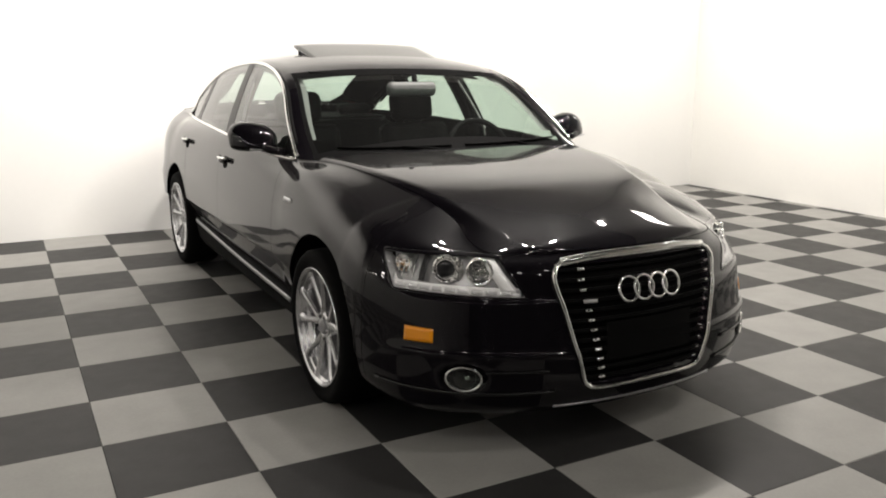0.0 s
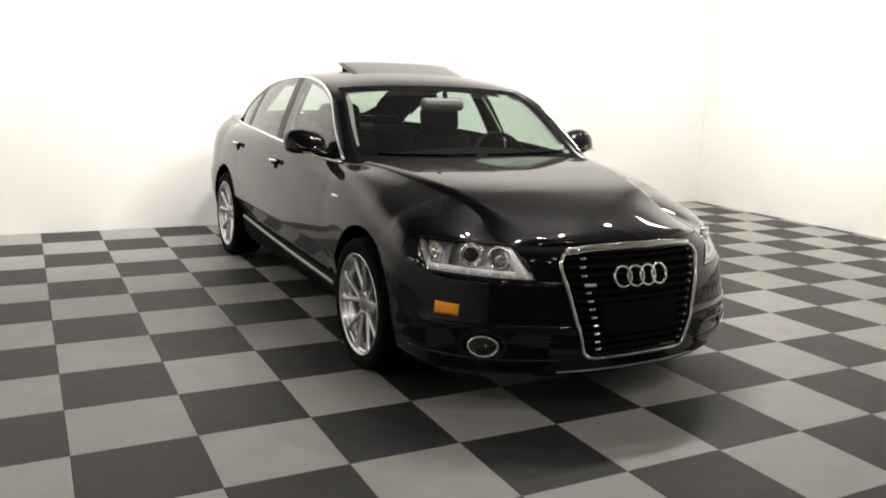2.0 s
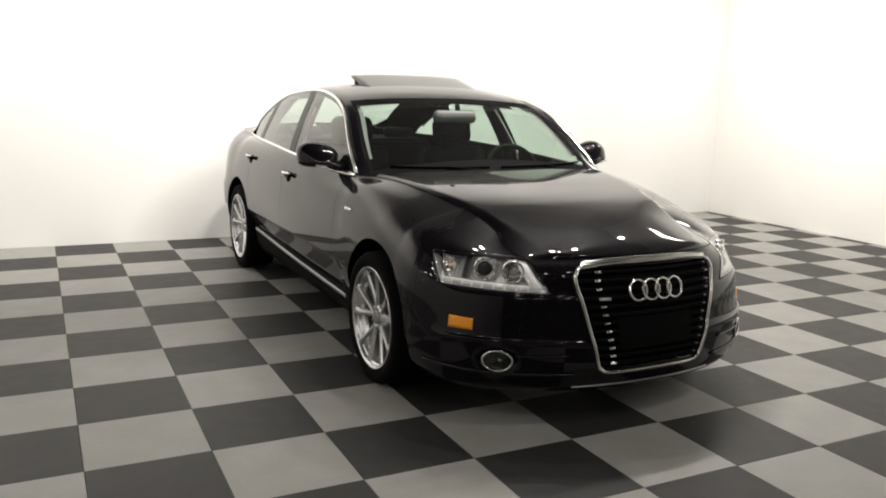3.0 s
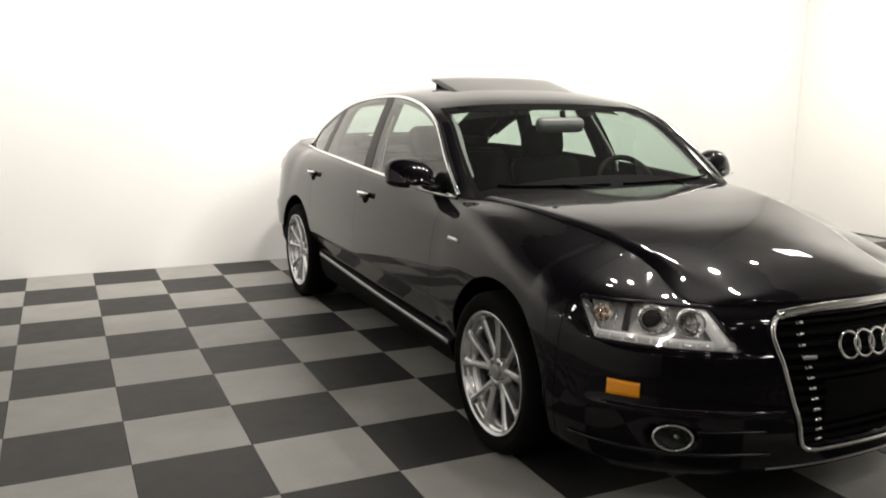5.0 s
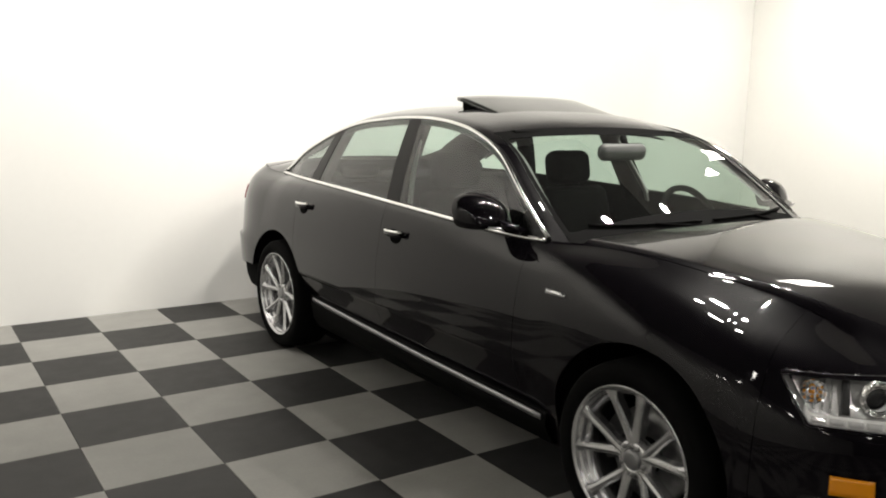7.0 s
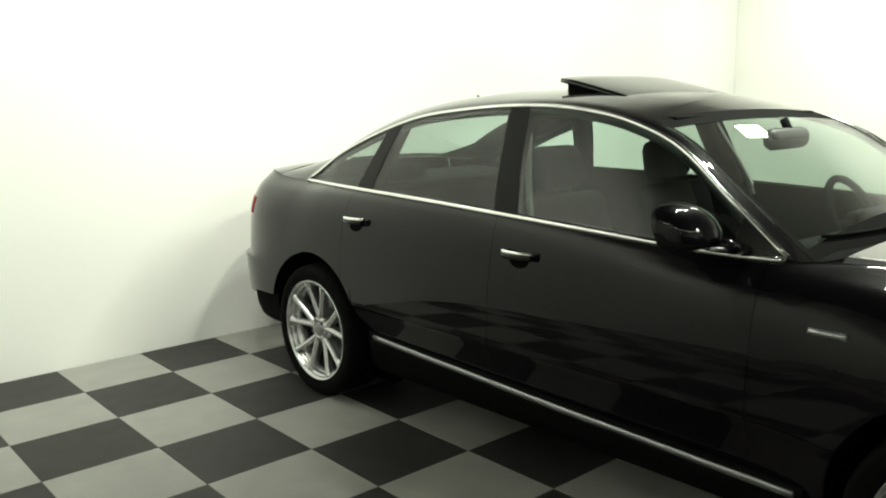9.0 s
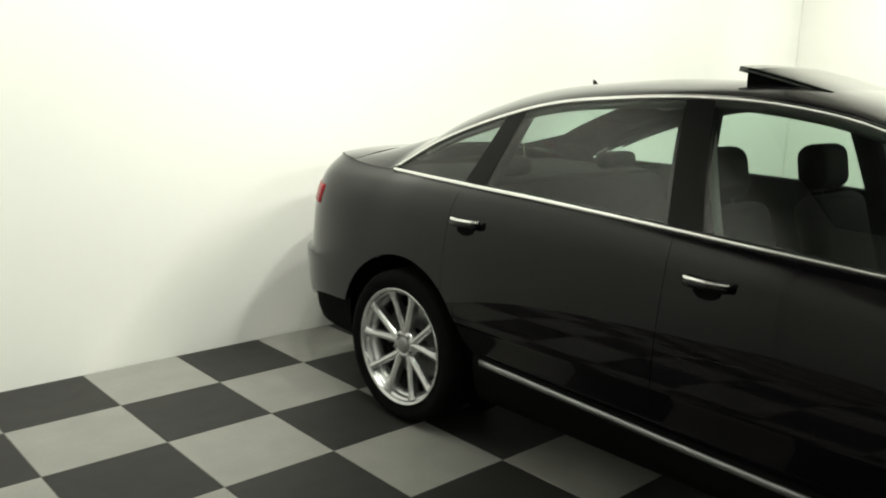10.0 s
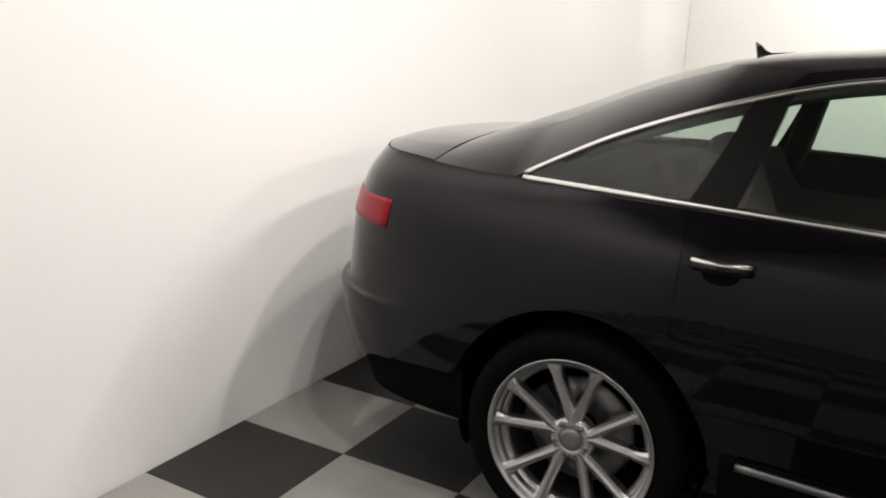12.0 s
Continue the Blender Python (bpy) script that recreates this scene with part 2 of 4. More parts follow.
GLASS = glass("tinted_glass", (0.74, 0.84, 0.78), veil_share=0.007)
MIRROR_BOWL = mat("bright_lamp_mirror", (0.94, 0.94, 0.93), 0.09, metal=1.0)
DARK_LENS = mat("dark_lamp_glass", (0.02, 0.02, 0.022), 0.06)
LENS = glass("clear_lens", (0.96, 0.96, 0.96), film_gloss=0.04)

# ---- the room ----
def wall(name, lo, hi, material, label):
    ob = part(name, block(lo, hi), material, None, label, smooth=False)
    return tagged(ob, category="wall", kind="structure")


wall("wall_north", (LEFT_X - 0.15, WALL_Y, -0.1), (WALL_X + 0.15, WALL_Y + 0.15, CEIL_Z), WHITE, "smooth white painted back wall of the showroom")
wall("wall_east", (WALL_X, FRONT_Y, -0.1), (WALL_X + 0.15, WALL_Y - 0.003, CEIL_Z), CREAM, "smooth off-white painted side wall of the showroom")
# unseen walls and ceiling, added to shape light and reflections
wall("wall_west", (LEFT_X - 0.15, FRONT_Y, -0.1), (LEFT_X, WALL_Y - 0.003, CEIL_Z), DIM, "unseen grey wall added to close the room")
wall("wall_south", (LEFT_X - 0.15, FRONT_Y - 0.15, -0.1), (WALL_X + 0.15, FRONT_Y - 0.003, CEIL_Z), CEILING, "unseen dark wall added to close the room")
tagged(part("ceiling", block((LEFT_X - 0.15, FRONT_Y - 0.15, CEIL_Z + 0.003), (WALL_X + 0.15, WALL_Y + 0.15, CEIL_Z + 0.15)), CEILING, None,
            "unseen dark ceiling added above the car", smooth=False), category="ceiling", kind="structure")


# ---- the car's body surface: an outline in plan, and a profile that changes along it ----
FRONT, REAR = -0.972, 3.935
F0, R0 = -0.235, 3.10
WIDE = 0.93
NOSE = 2.25        # roundness of the nose in plan


def outline(k):
    """Plan of the body's widest line: k 0 at the nose, 1 where the side begins, then metres, and the tail's last turn. Point and outward normal."""
    if k < 1:
        a = k * math.pi / 2
        e = 2 / NOSE
        x, y = WIDE * math.sin(a) ** e, F0 + (FRONT - F0) * math.cos(a) ** e
        nx, ny = (x / WIDE) ** (NOSE - 1) / WIDE, -abs((y - F0) / (FRONT - F0)) ** (NOSE - 1) / (F0 - FRONT)
    elif k <= 1 + R0 - F0:
        y = F0 + k - 1
        x = WIDE + 0.006 * math.sin(math.pi * (y - F0) / (R0 - F0)) ** 2
        nx, ny = 1, 0
    else:
        a = (k - 1 - R0 + F0) * math.pi / 2
        e = 2 / 3
        x, y = WIDE * max(math.cos(a), 0) ** e, R0 + (REAR - R0) * math.sin(a) ** e
        nx, ny = (x / WIDE) ** 2 / WIDE, ((y - R0) / (REAR - R0)) ** 2 / (REAR - R0)
    n = math.hypot(nx, ny)
    return x, y, nx / n, ny / n


def k_of_y(y):
    """Station on the side, or on the turn of nose or tail, at y."""
    if y < F0:
        return 2 / math.pi * math.acos(min(1, ((y - F0) / (FRONT - F0)) ** (NOSE / 2)))
    if y > R0:
        return 1 + R0 - F0 + 2 / math.pi * math.asin(min(1, ((y - R0) / (REAR - R0)) ** 1.5))
    return 1 + y - F0


STATIONS = (0, 0.30, 0.41, 0.62, 0.9, 1.235, 1.66, 1.80, 2.5, 3.3, 4.08, 4.335, 4.62, 4.9, 5.335)
# heights and inward offsets from the lower edge to the shut line or belt
HEIGHTS = (
    (0.185, 0.23, 0.33, 0.45, 0.56, 0.64, 0.70, 0.745),
    (0.185, 0.23, 0.40, 0.430, 0.574, 0.604, 0.697, 0.740),
    (0.185, 0.23, 0.40, 0.430, 0.574, 0.604, 0.695, 0.742),
    (0.185, 0.23, 0.40, 0.430, 0.576, 0.608, 0.735, 0.812),
    (0.19, 0.24, 0.35, 0.48, 0.60, 0.70, 0.795, 0.866),
    (0.21, 0.27, 0.38, 0.52, 0.66, 0.785, 0.880, 0.932),
    (0.20, 0.30, 0.48, 0.52, 0.68, 0.84, 0.925, 0.966),
    (0.20, 0.30, 0.49, 0.53, 0.70, 0.85, 0.925, 0.964),
    (0.20, 0.30, 0.49, 0.53, 0.69, 0.87, 0.955, 0.991),
    (0.205, 0.30, 0.49, 0.53, 0.69, 0.88, 0.980, 1.022),
    (0.22, 0.31, 0.50, 0.54, 0.70, 0.89, 0.987, 1.036),
    (0.23, 0.30, 0.40, 0.56, 0.71, 0.89, 0.983, 1.038),
    (0.31, 0.36, 0.44, 0.600, 0.628, 0.85, 0.98, 1.060),
    (0.335, 0.38, 0.46, 0.604, 0.622, 0.84, 0.98, 1.064),
    (0.34, 0.39, 0.47, 0.604, 0.622, 0.84, 0.98, 1.072),
)
INSETS = (
    (0.04, 0.015, 0.0, 0.0, 0.012, 0.03, 0.06, 0.115),
    (0.04, 0.012, -0.010, 0.002, 0.024, 0.037, 0.066, 0.12),
    (0.035, 0.008, -0.011, 0.003, 0.025, 0.038, 0.072, 0.135),
    (0.03, 0.006, -0.010, 0.003, 0.025, 0.040, 0.13, 0.34),
    (0.07, 0.025, 0.0, 0.0, 0.012, 0.045, 0.13, 0.375),
    (0.05, 0.02, 0.0, 0.0, 0.004, 0.03, 0.12, 0.295),
    (0.11, 0.070, 0.014, 0.006, 0.008, 0.036, 0.085, 0.190),
    (0.13, 0.086, 0.018, 0.006, 0.012, 0.040, 0.080, 0.130),
    (0.14, 0.092, 0.019, 0.006, 0.011, 0.036, 0.058, 0.082),
    (0.14, 0.092, 0.019, 0.006, 0.009, 0.034, 0.064, 0.094),
    (0.10, 0.070, 0.018, 0.007, 0.009, 0.038, 0.090, 0.156),
    (0.07, 0.025, 0.008, 0.002, 0.010, 0.045, 0.105, 0.195),
    (0.06, 0.03, 0.010, -0.002, 0.018, 0.038, 0.088, 0.182),
    (0.07, 0.04, 0.015, -0.007, 0.022, 0.042, 0.085, 0.152),
    (0.07, 0.04, 0.015, -0.007, 0.025, 0.046, 0.078, 0.125),
)
ARCHES = ((0.0, 0.335, 0.380), (2.855, 0.335, 0.382))


def profile(k, n=57):
    hz, dd = hermite(STATIONS, HEIGHTS, k), hermite(STATIONS, INSETS, k)
    ts = np.linspace(0, 7, n)
    return np.array([hermite(range(8), hz, t) for t in ts]), np.array([hermite(range(8), dd, t) for t in ts])


PROFILES = {}


def body_point(k, z, out=0.0):
    """The body's skin on the car's right side at k and height z, moved outward."""
    kk = round(k, 4)
    if kk not in PROFILES:
        PROFILES[kk] = profile(kk)
    pz, pd = PROFILES[kk]
    d = float(np.interp(z, pz, pd)) - out
    x, y, nx, ny = outline(k)
    return Vector((-(x - nx * d), y - ny * d, z))


def top_edge(k):
    return body_point(k, float(hermite(STATIONS, [h[7] for h in HEIGHTS], k)))


def foot(k):
    """Height of the panels' lower edge, over the wheels the arch."""
    z = HEIGHTS[0][0] if k < 0 else float(hermite(STATIONS, [h[0] for h in HEIGHTS], k))
    y = outline(k)[1]
    if k > 4.36:
        z = float(np.interp(k, (4.36, 4.45, 4.6, 4.75, 4.9, 5.335), (0.45, 0.445, 0.42, 0.36, 0.31, 0.30)))
    for c, h, r in ARCHES:
        if abs(y - c) < r:
            z = max(z, h + math.sqrt(r * r - (y - c) ** 2))
        else:
            # the lower corner beside the sill is cut off at a slant
            gap = (y - c - r) if c == 0 else (c - r - y)
            if 0 <= gap < 0.05:
                z = max(z, h - (h - z) * gap / 0.05)
    return z


# pockets in the skin: centre and half sizes in (k, z)
def pocket(k, z):
    """How far the skin is sunk at a place: the lamp niches, and the mouth of the grille."""
    p = body_point(k, z)
    sunk = 0.0
    inside = lamp_inside(k, z)
    if inside > -0.001:
        sunk = max(sunk, 0.055 * min(1, (inside + 0.001) / 0.009))
    x, zz = abs(p.x), p.z
    if k < 0.5:
        edge = min(grille_half(zz) - 0.012 - x, zz - GR_LOW - 0.012, GR_TOP - 0.012 - zz)
        if edge > 0:
            sunk = max(sunk, 0.035 * min(1, edge / 0.012))
    fx = math.hypot((p.x + 0.677) / 0.072, (zz - 0.326) / 0.048)
    if k < 0.8 and fx < 1:
        sunk = max(sunk, 0.03 * min(1, (1 - fx) / 0.2))
    return sunk


GR_LOW, GR_TOP = 0.274, 0.722


def grille_half(z):
    """Half width of the grille's mouth at a height: wide near the top, narrower at the foot."""
    return float(np.interp(z, (0.265, 0.30, 0.45, 0.60, 0.67, 0.73), (0.258, 0.285, 0.324, 0.364, 0.374, 0.357)))


LAMP_K = (0.318, 0.815)      # inner and outer end of a headlamp, along the outline


def lamp_low(k):
    return float(np.interp(k, (0.318, 0.737, 0.815), (0.605, 0.617, 0.731)))


def lamp_high(k):
    return float(np.interp(k, (0.318, 0.393, 0.82), (0.607, 0.733, 0.735)))


def lamp_inside(k, z):
    """Distance inside the headlamp's outline, in metres; negative outside."""
    return min((k - LAMP_K[0] - (z - 0.605) * 0.6) * 1.1, (LAMP_K[1] - k) * 1.1, z - lamp_low(k), lamp_high(k) - z)


def columns(k0, k1):
    """Stations along the outline, close together at the arches and lamps."""
    ks = {k0, k1}
    step = 0.028
    ks |= set(np.arange(k0, k1, step if k0 >= 0.85 else 0.0065))
    for c, _, r in ARCHES:
        for a in np.linspace(0, math.pi, 41):
            k = k_of_y(c + r * 0.9999 * math.cos(a))
            ks |= {k}
        sign = 1 if c == 0 else -1
        ks |= {k_of_y(c + sign * (r + d)) for d in (0.002, 0.010, 0.018, 0.026, 0.034, 0.042, 0.050)}
    ks = sorted(round(float(k), 4) for k in ks if k0 <= k <= k1)
    return [k for i, k in enumerate(ks) if i == 0 or k - ks[i - 1] > 0.0015]


NORMALS = {}


def key_of(co):
    return (round(abs(co[0]), 4), round(co[1], 4), round(co[2], 4))


def polish(ob):
    """Gives a panel the smooth normals of the skin that it follows."""
    me, out = ob.data, []
    for v in me.vertices:
        n = NORMALS.get(key_of(v.co))
        out.append(Vector((math.copysign(n.x, v.co.x), n.y, n.z)) if n else v.normal.copy())
    me.normals_split_custom_set_from_vertices(out)
    return ob


def skin(k0, k1, rows=34, low=None, high=None):
    grid = []
    for k in columns(k0, k1):
        hz = float(hermite(STATIONS, [h[7] for h in HEIGHTS], k))
        a, b = foot(k) if low is None else max(low, foot(k)), hz if high is None else high
        pz = PROFILES[k][0] if k in PROFILES else profile(k)[0]
        ta, tb = np.interp(a, pz, np.linspace(0, 1, len(pz))), np.interp(b, pz, np.linspace(0, 1, len(pz)))
        grid.append([body_point(k, z, -pocket(k, z)) for z in np.interp(np.linspace(ta, tb, rows), np.linspace(0, 1, len(pz)), pz)])
    if k0 >= 0.85 and k1 < 5.0:
        for row, k in zip(grid, columns(k0, k1)):
            ka, kb = round(k - 0.004, 4), round(k + 0.004, 4)
            for p in row:
                along = body_point(kb, p.z) - body_point(ka, p.z)
                up = body_point(k, p.z + 0.004) - body_point(k, p.z - 0.004)
                n = along.cross(up).normalized()
                NORMALS[key_of(p)] = n if n.x < 0 else -n
    # a folded lip inward along the lower edge and along the ends
    for row, k in zip(grid, columns(k0, k1)):
        x, y, nx, ny = outline(k)
        row.insert(0, row[0] + Vector((nx * 0.045, -ny * 0.045, 0.004)))
        row.insert(1, row[1] + Vector((nx * 0.008, -ny * 0.008, -0.001)))
    return grid_bm(grid)


CAR = tagged(new("car"), "glossy black saloon car with chrome trim on a chequered floor", "car", kind="")
CAR.matrix_world = pose(2.253, 0.5, 0, 0, 0, 0.44)

K_FEND = 0.855
Y_SEAM = (0.60, 1.635, 2.60, 3.17)
K = [k_of_y(y) for y in Y_SEAM]
G = 0.0018

part("front_bumper", mirrored(skin(0, K_FEND - G, 96)), PAINT, CAR, "glossy black front bumper and nose")
for side in (1, -1):
    def sided(bm):
        return bm if side == 1 else flip(bm)
    polish(part("fender", sided(skin(K_FEND, K[0] - G)), PAINT, CAR))
    polish(part("door", sided(skin(K[0], K[1] - G)), PAINT, CAR, "glossy black front door"))
    polish(part("door", sided(skin(K[1], K[2] - G)), PAINT, CAR, "glossy black rear door"))
    polish(part("quarter_panel", sided(skin(K[2], K[3] + 0.4)), PAINT, CAR))
part("rear_bumper", mirrored(skin(K[3] + 0.4 + G, 5.335)), PAINT, CAR, "glossy black tail and rear bumper")

# side skirts under the doors
for side in (1, -1):
    skirt = []
    for y in np.linspace(0.44, 2.44, 40):
        x = 0.006 - body_point(k_of_y(y), 0.69).x
        top = float(np.interp(y, (0.46, 1.3, 2.38), (0.343, 0.364, 0.401)))
        skirt.append([(-side * (x - d), y, z) for d, z in ((0.16, top + 0.004), (0.062, top), (0.048, top - 0.006), (0.045, top - 0.05), (0.060, 0.26), (0.095, 0.205), (0.16, 0.20))])
    part("side_skirt", grid_bm(skirt), SLAT, CAR, "matt black side skirt below the doors")

# black valance below the rear bumper
valance = [[body_point(k, max(foot(k), z), -d) + Vector((0, 0, min(0, z - foot(k)))) for z, d in ((0.255, 0.10), (0.285, 0.05), (0.34, 0.03), (0.41, 0.022), (0.47, 0.02))] for k in np.linspace(4.362, 5.335, 44)]
part("valance", mirrored(grid_bm(valance)), LINER, CAR, "matt black plastic valance below the rear bumper")

# dark inner shell behind the gaps
inner = []
for y in np.linspace(-0.8, 3.75, 92):
    if any(abs(y - c) < r + 0.015 for c, _, r in ARCHES):
        zs = np.linspace(0.74, 0.88, 4)
    else:
        zs = np.linspace(0.24, 0.88, 10)
    k = k_of_y(y)
    inner.append([body_point(k, float(np.interp(j, (0, 9), (zs[0], min(0.9, top_edge(k).z - 0.05)))), -0.07) for j in range(10)])
part("inner_shell", mirrored(grid_bm(inner)), LINER, CAR)
part("floor_pan", join([block((-0.52, -0.62, 0.20), (0.52, 3.65, 0.26), 0.02), block((-0.80, 0.42, 0.19), (0.80, 2.42, 0.30), 0.02)]), LINER, CAR)
for c, h, r in ARCHES:
    for side in (-1, 1):
        rows = []
        for a in np.linspace(math.radians(-26), math.radians(206), 34):
            y, z = c + (r - 0.003) * math.cos(a), h + (r - 0.003) * math.sin(a)
            rows.append([(side * x, y, max(z, 0.20)) for x in (0.905 if z > 0.45 else 0.86, 0.80, 0.70, 0.55)])
        liner = grid_bm(rows)
        part("wheel_well", liner, LINER, CAR)
        part("wheel_well", lathe([(0.01, side * 0.56), (r, side * 0.555)], 24), LINER, CAR).location = (0, c, h)


# ---- bonnet and boot lid ----
HOOD_Y = (-0.86, -0.80, -0.70, -0.40, 0.0, 0.30, 0.46)
HOOD_Z = (0.742, 0.776, 0.816, 0.896, 0.951, 0.981, 0.994)


def fold(w, power, crease, drop):
    """Crown across a lid, with a crease towards its sides."""
    if w < crease:
        return 1 - drop * (w / crease) ** power
    return (1 - drop) * (1 - (w - crease) / (1 - crease)) ** 0.92


def lid(ks, crown, power, crease):
    rows = []
    for k in ks:
        e = top_edge(k)
        # rests a gap inside the shut line
        n = outline(k)
        ex, ey = abs(e.x) - n[2] * 0.005, e.y - n[3] * 0.005
        ex = max(ex, 0.0)
        zc = crown(ey)
        row = []
        for u in np.linspace(1, -1, 61):
            w = math.copysign(abs(u) ** 0.85, u)
            row.append((-ex * w, ey, e.z + 0.001 + (zc - e.z) * fold(abs(w), power, crease(ex, ey), 0.5)))
        rows.append(row)
    return grid_bm(rows)


hood_ks = list(np.linspace(0.012, 0.9, 46)) + [k_of_y(y) for y in np.linspace(F0 + 0.02, 0.43, 26)]


def hood_crease(x, y):
    """The bonnet's creases run straight from the screen's corners to the grille."""
    return min(0.965, max(0.78, (0.40 + 0.262 * (y + 0.78)) / max(x, 0.01)))


part("bonnet", lid(hood_ks, lambda y: float(hermite(HOOD_Y, HOOD_Z, y)), 2.3, hood_crease), PAINT, CAR, "glossy black bonnet with a long smooth crown")
DECK_Y = (3.40, 3.50, 3.62, 3.75, 3.84)
DECK_Z = (1.1215, 1.108, 1.098, 1.087, 1.075)
front_k = min(np.linspace(4.40, 4.75, 351), key=lambda k: abs(top_edge(float(k)).y - 3.436))
deck_ks = list(np.linspace(float(front_k), 5.33, 46))
part("boot_lid", lid(deck_ks, lambda y: float(hermite(DECK_Y, DECK_Z, y)), 2.6, lambda x, y: 0.8), PAINT, CAR, "glossy black boot lid with a raised lip")


# ---- greenhouse ----
TOP_Y = (0.54, 0.757, 0.956, 1.174, 1.418, 1.695, 2.013, 2.30, 2.60, 2.85, 3.135)
TOP_Z = (0.962, 1.128, 1.268, 1.350, 1.394, 1.408, 1.393, 1.361, 1.280, 1.187, 1.044)


def belt(y):
    e = top_edge(k_of_y(y))
    return abs(e.x), e.z


def window_top(y):
    return float(hermite(TOP_Y, TOP_Z, y))


def side_x(y, z):
    """Half width of the side windows' surface."""
    bx, bz = belt(y)
    h = max(z - bz, 0)
    return bx - 0.006 - 0.36 * h - 0.30 * h * h


EDGES = [(e.y, -e.x, e.z) for e in (top_edge(k) for k in np.linspace(4.335, 5.3, 60))]


def edge_at(y):
    """Half width and height of the body's upper edge by the boot."""
    ys, xs, zs = zip(*EDGES)
    return float(np.interp(y, ys, xs)), float(np.interp(y, ys, zs))


CROWN_Y = (0.30, 0.45, 0.80, 1.13, 1.35, 1.70, 1.95, 2.25, 2.60, 2.85, 3.10, 3.35, 3.43)
CROWN_Z = (0.888, 0.978, 1.192, 1.374, 1.434, 1.470, 1.470, 1.452, 1.412, 1.344, 1.246, 1.149, 1.118)


def shell_row(y, us):
    if y < TOP_Y[0]:
        bx, bz = belt(TOP_Y[0])
        bz -= (TOP_Y[0] - y) * 0.765
        bx += (TOP_Y[0] - y) * 0.02
    elif y > TOP_Y[-1]:
        bx, bz = edge_at(y)
    else:
        bz = window_top(y)
        bx = side_x(y, bz)
        bz += 0.004
    zc = float(hermite(CROWN_Y, CROWN_Z, y))
    drop = float(np.interp(y, (0.54, 0.62, 2.6, 3.0), (0.0, 0.013, 0.013, 0.0)))
    power = float(np.interp(y, (0.9, 1.3, 1.7, 2.3, 2.7, 3.1), (2.0, 2.6, 3.1, 3.7, 3.1, 2.7)))
    return [(-bx * (1 - u), y, bz + (zc - bz) * (1 - (1 - u) ** power) - drop * max(0.0, 1 - u / 0.085) ** 2) for u in us]


def shell(y0, y1, u0, u1, ny=30, nu=16):
    return grid_bm([shell_row(y, np.linspace(u0, u1, nu)) for y in np.linspace(y0, y1, ny)])


WS, RW = 0.085, 0.36
A_TOP, C_TOP = 1.13, 2.62
roof = [mirrored(shell(A_TOP, C_TOP, 0, 1, 40, 24)), mirrored(shell(0.47, A_TOP, 0, WS, 24, 6)), mirrored(shell(C_TOP, 3.43, 0, RW, 26, 8))]
roof_bm = join(roof)
bmesh.ops.remove_doubles(roof_bm, verts=roof_bm.verts, dist=1e-4)
part("roof", roof_bm, PAINT, CAR, "glossy black roof with its pillars")
ws = part("windscreen", mirrored(shell(0.33, A_TOP, WS, 1, 24, 20)), GLASS, CAR, "clear tinted windscreen")
rw = part("rear_window", mirrored(shell(C_TOP, 3.43, RW, 1, 24, 20)), GLASS, CAR, "clear tinted rear window")
for ob in (ws, rw):
    ob.visible_shadow = False
# black ceramic borders of the screens
part("screen_border", mirrored(join([shell(A_TOP - 0.075, A_TOP - 0.001, WS, 1, 5, 20), shell(0.33, A_TOP, WS, WS + 0.03, 20, 3), shell(0.33, 0.545, WS, 1, 6, 20)])), SLAT, CAR).location.z = 0.0015
part("cowl", mirrored(grid_bm([[(-x, 0.43 + 0.10 * (x / 0.7) ** 2 + dy, 0.966 + dz) for x in np.linspace(0, 0.70, 12)] for dy, dz in ((-0.03, -0.012), (0.0, 0.004), (0.05, 0.010), (0.10, 0.01))])), SLAT, CAR, "black plastic cowl below the windscreen")


channel = [[(x, y, z - 0.014) for x, _, z in shell_row(3.428, np.linspace(0.0, 1, 24))] for y in (3.38, 3.43, 3.50)]
part("rain_channel", mirrored(grid_bm(channel)), SLAT, CAR)


def window_sheet(left, right, shrink=0.0, n=14, m=12, out=0.0):
    """A pane between two slanted edges, each a pair of y at belt and at top."""
    rows = []
    for i in range(n):
        s = i / (n - 1)
        row = []
        for j in range(m):
            t = j / (m - 1)
            y = left[0] + (right[0] - left[0]) * s + ((left[1] - left[0]) * (1 - s) + (right[1] - right[0]) * s) * t
            y = min(max(y, 0.545), 3.125)
            lo, hi = belt(y)[1], window_top(y)
            z = lo + (hi - lo) * t
            row.append((-side_x(y, z) - out, y, z))
        rows.append(row)
    return grid_bm(rows)


def chrome_loop():
    ys = list(np.linspace(0.56, 3.112, 72))
    top = [(-side_x(y, window_top(y)) - 0.006, y, window_top(y) - 0.004) for y in ys]
    low = [(-belt(y)[0] - 0.004, y, belt(y)[1] + 0.001) for y in ys]
    return top, low


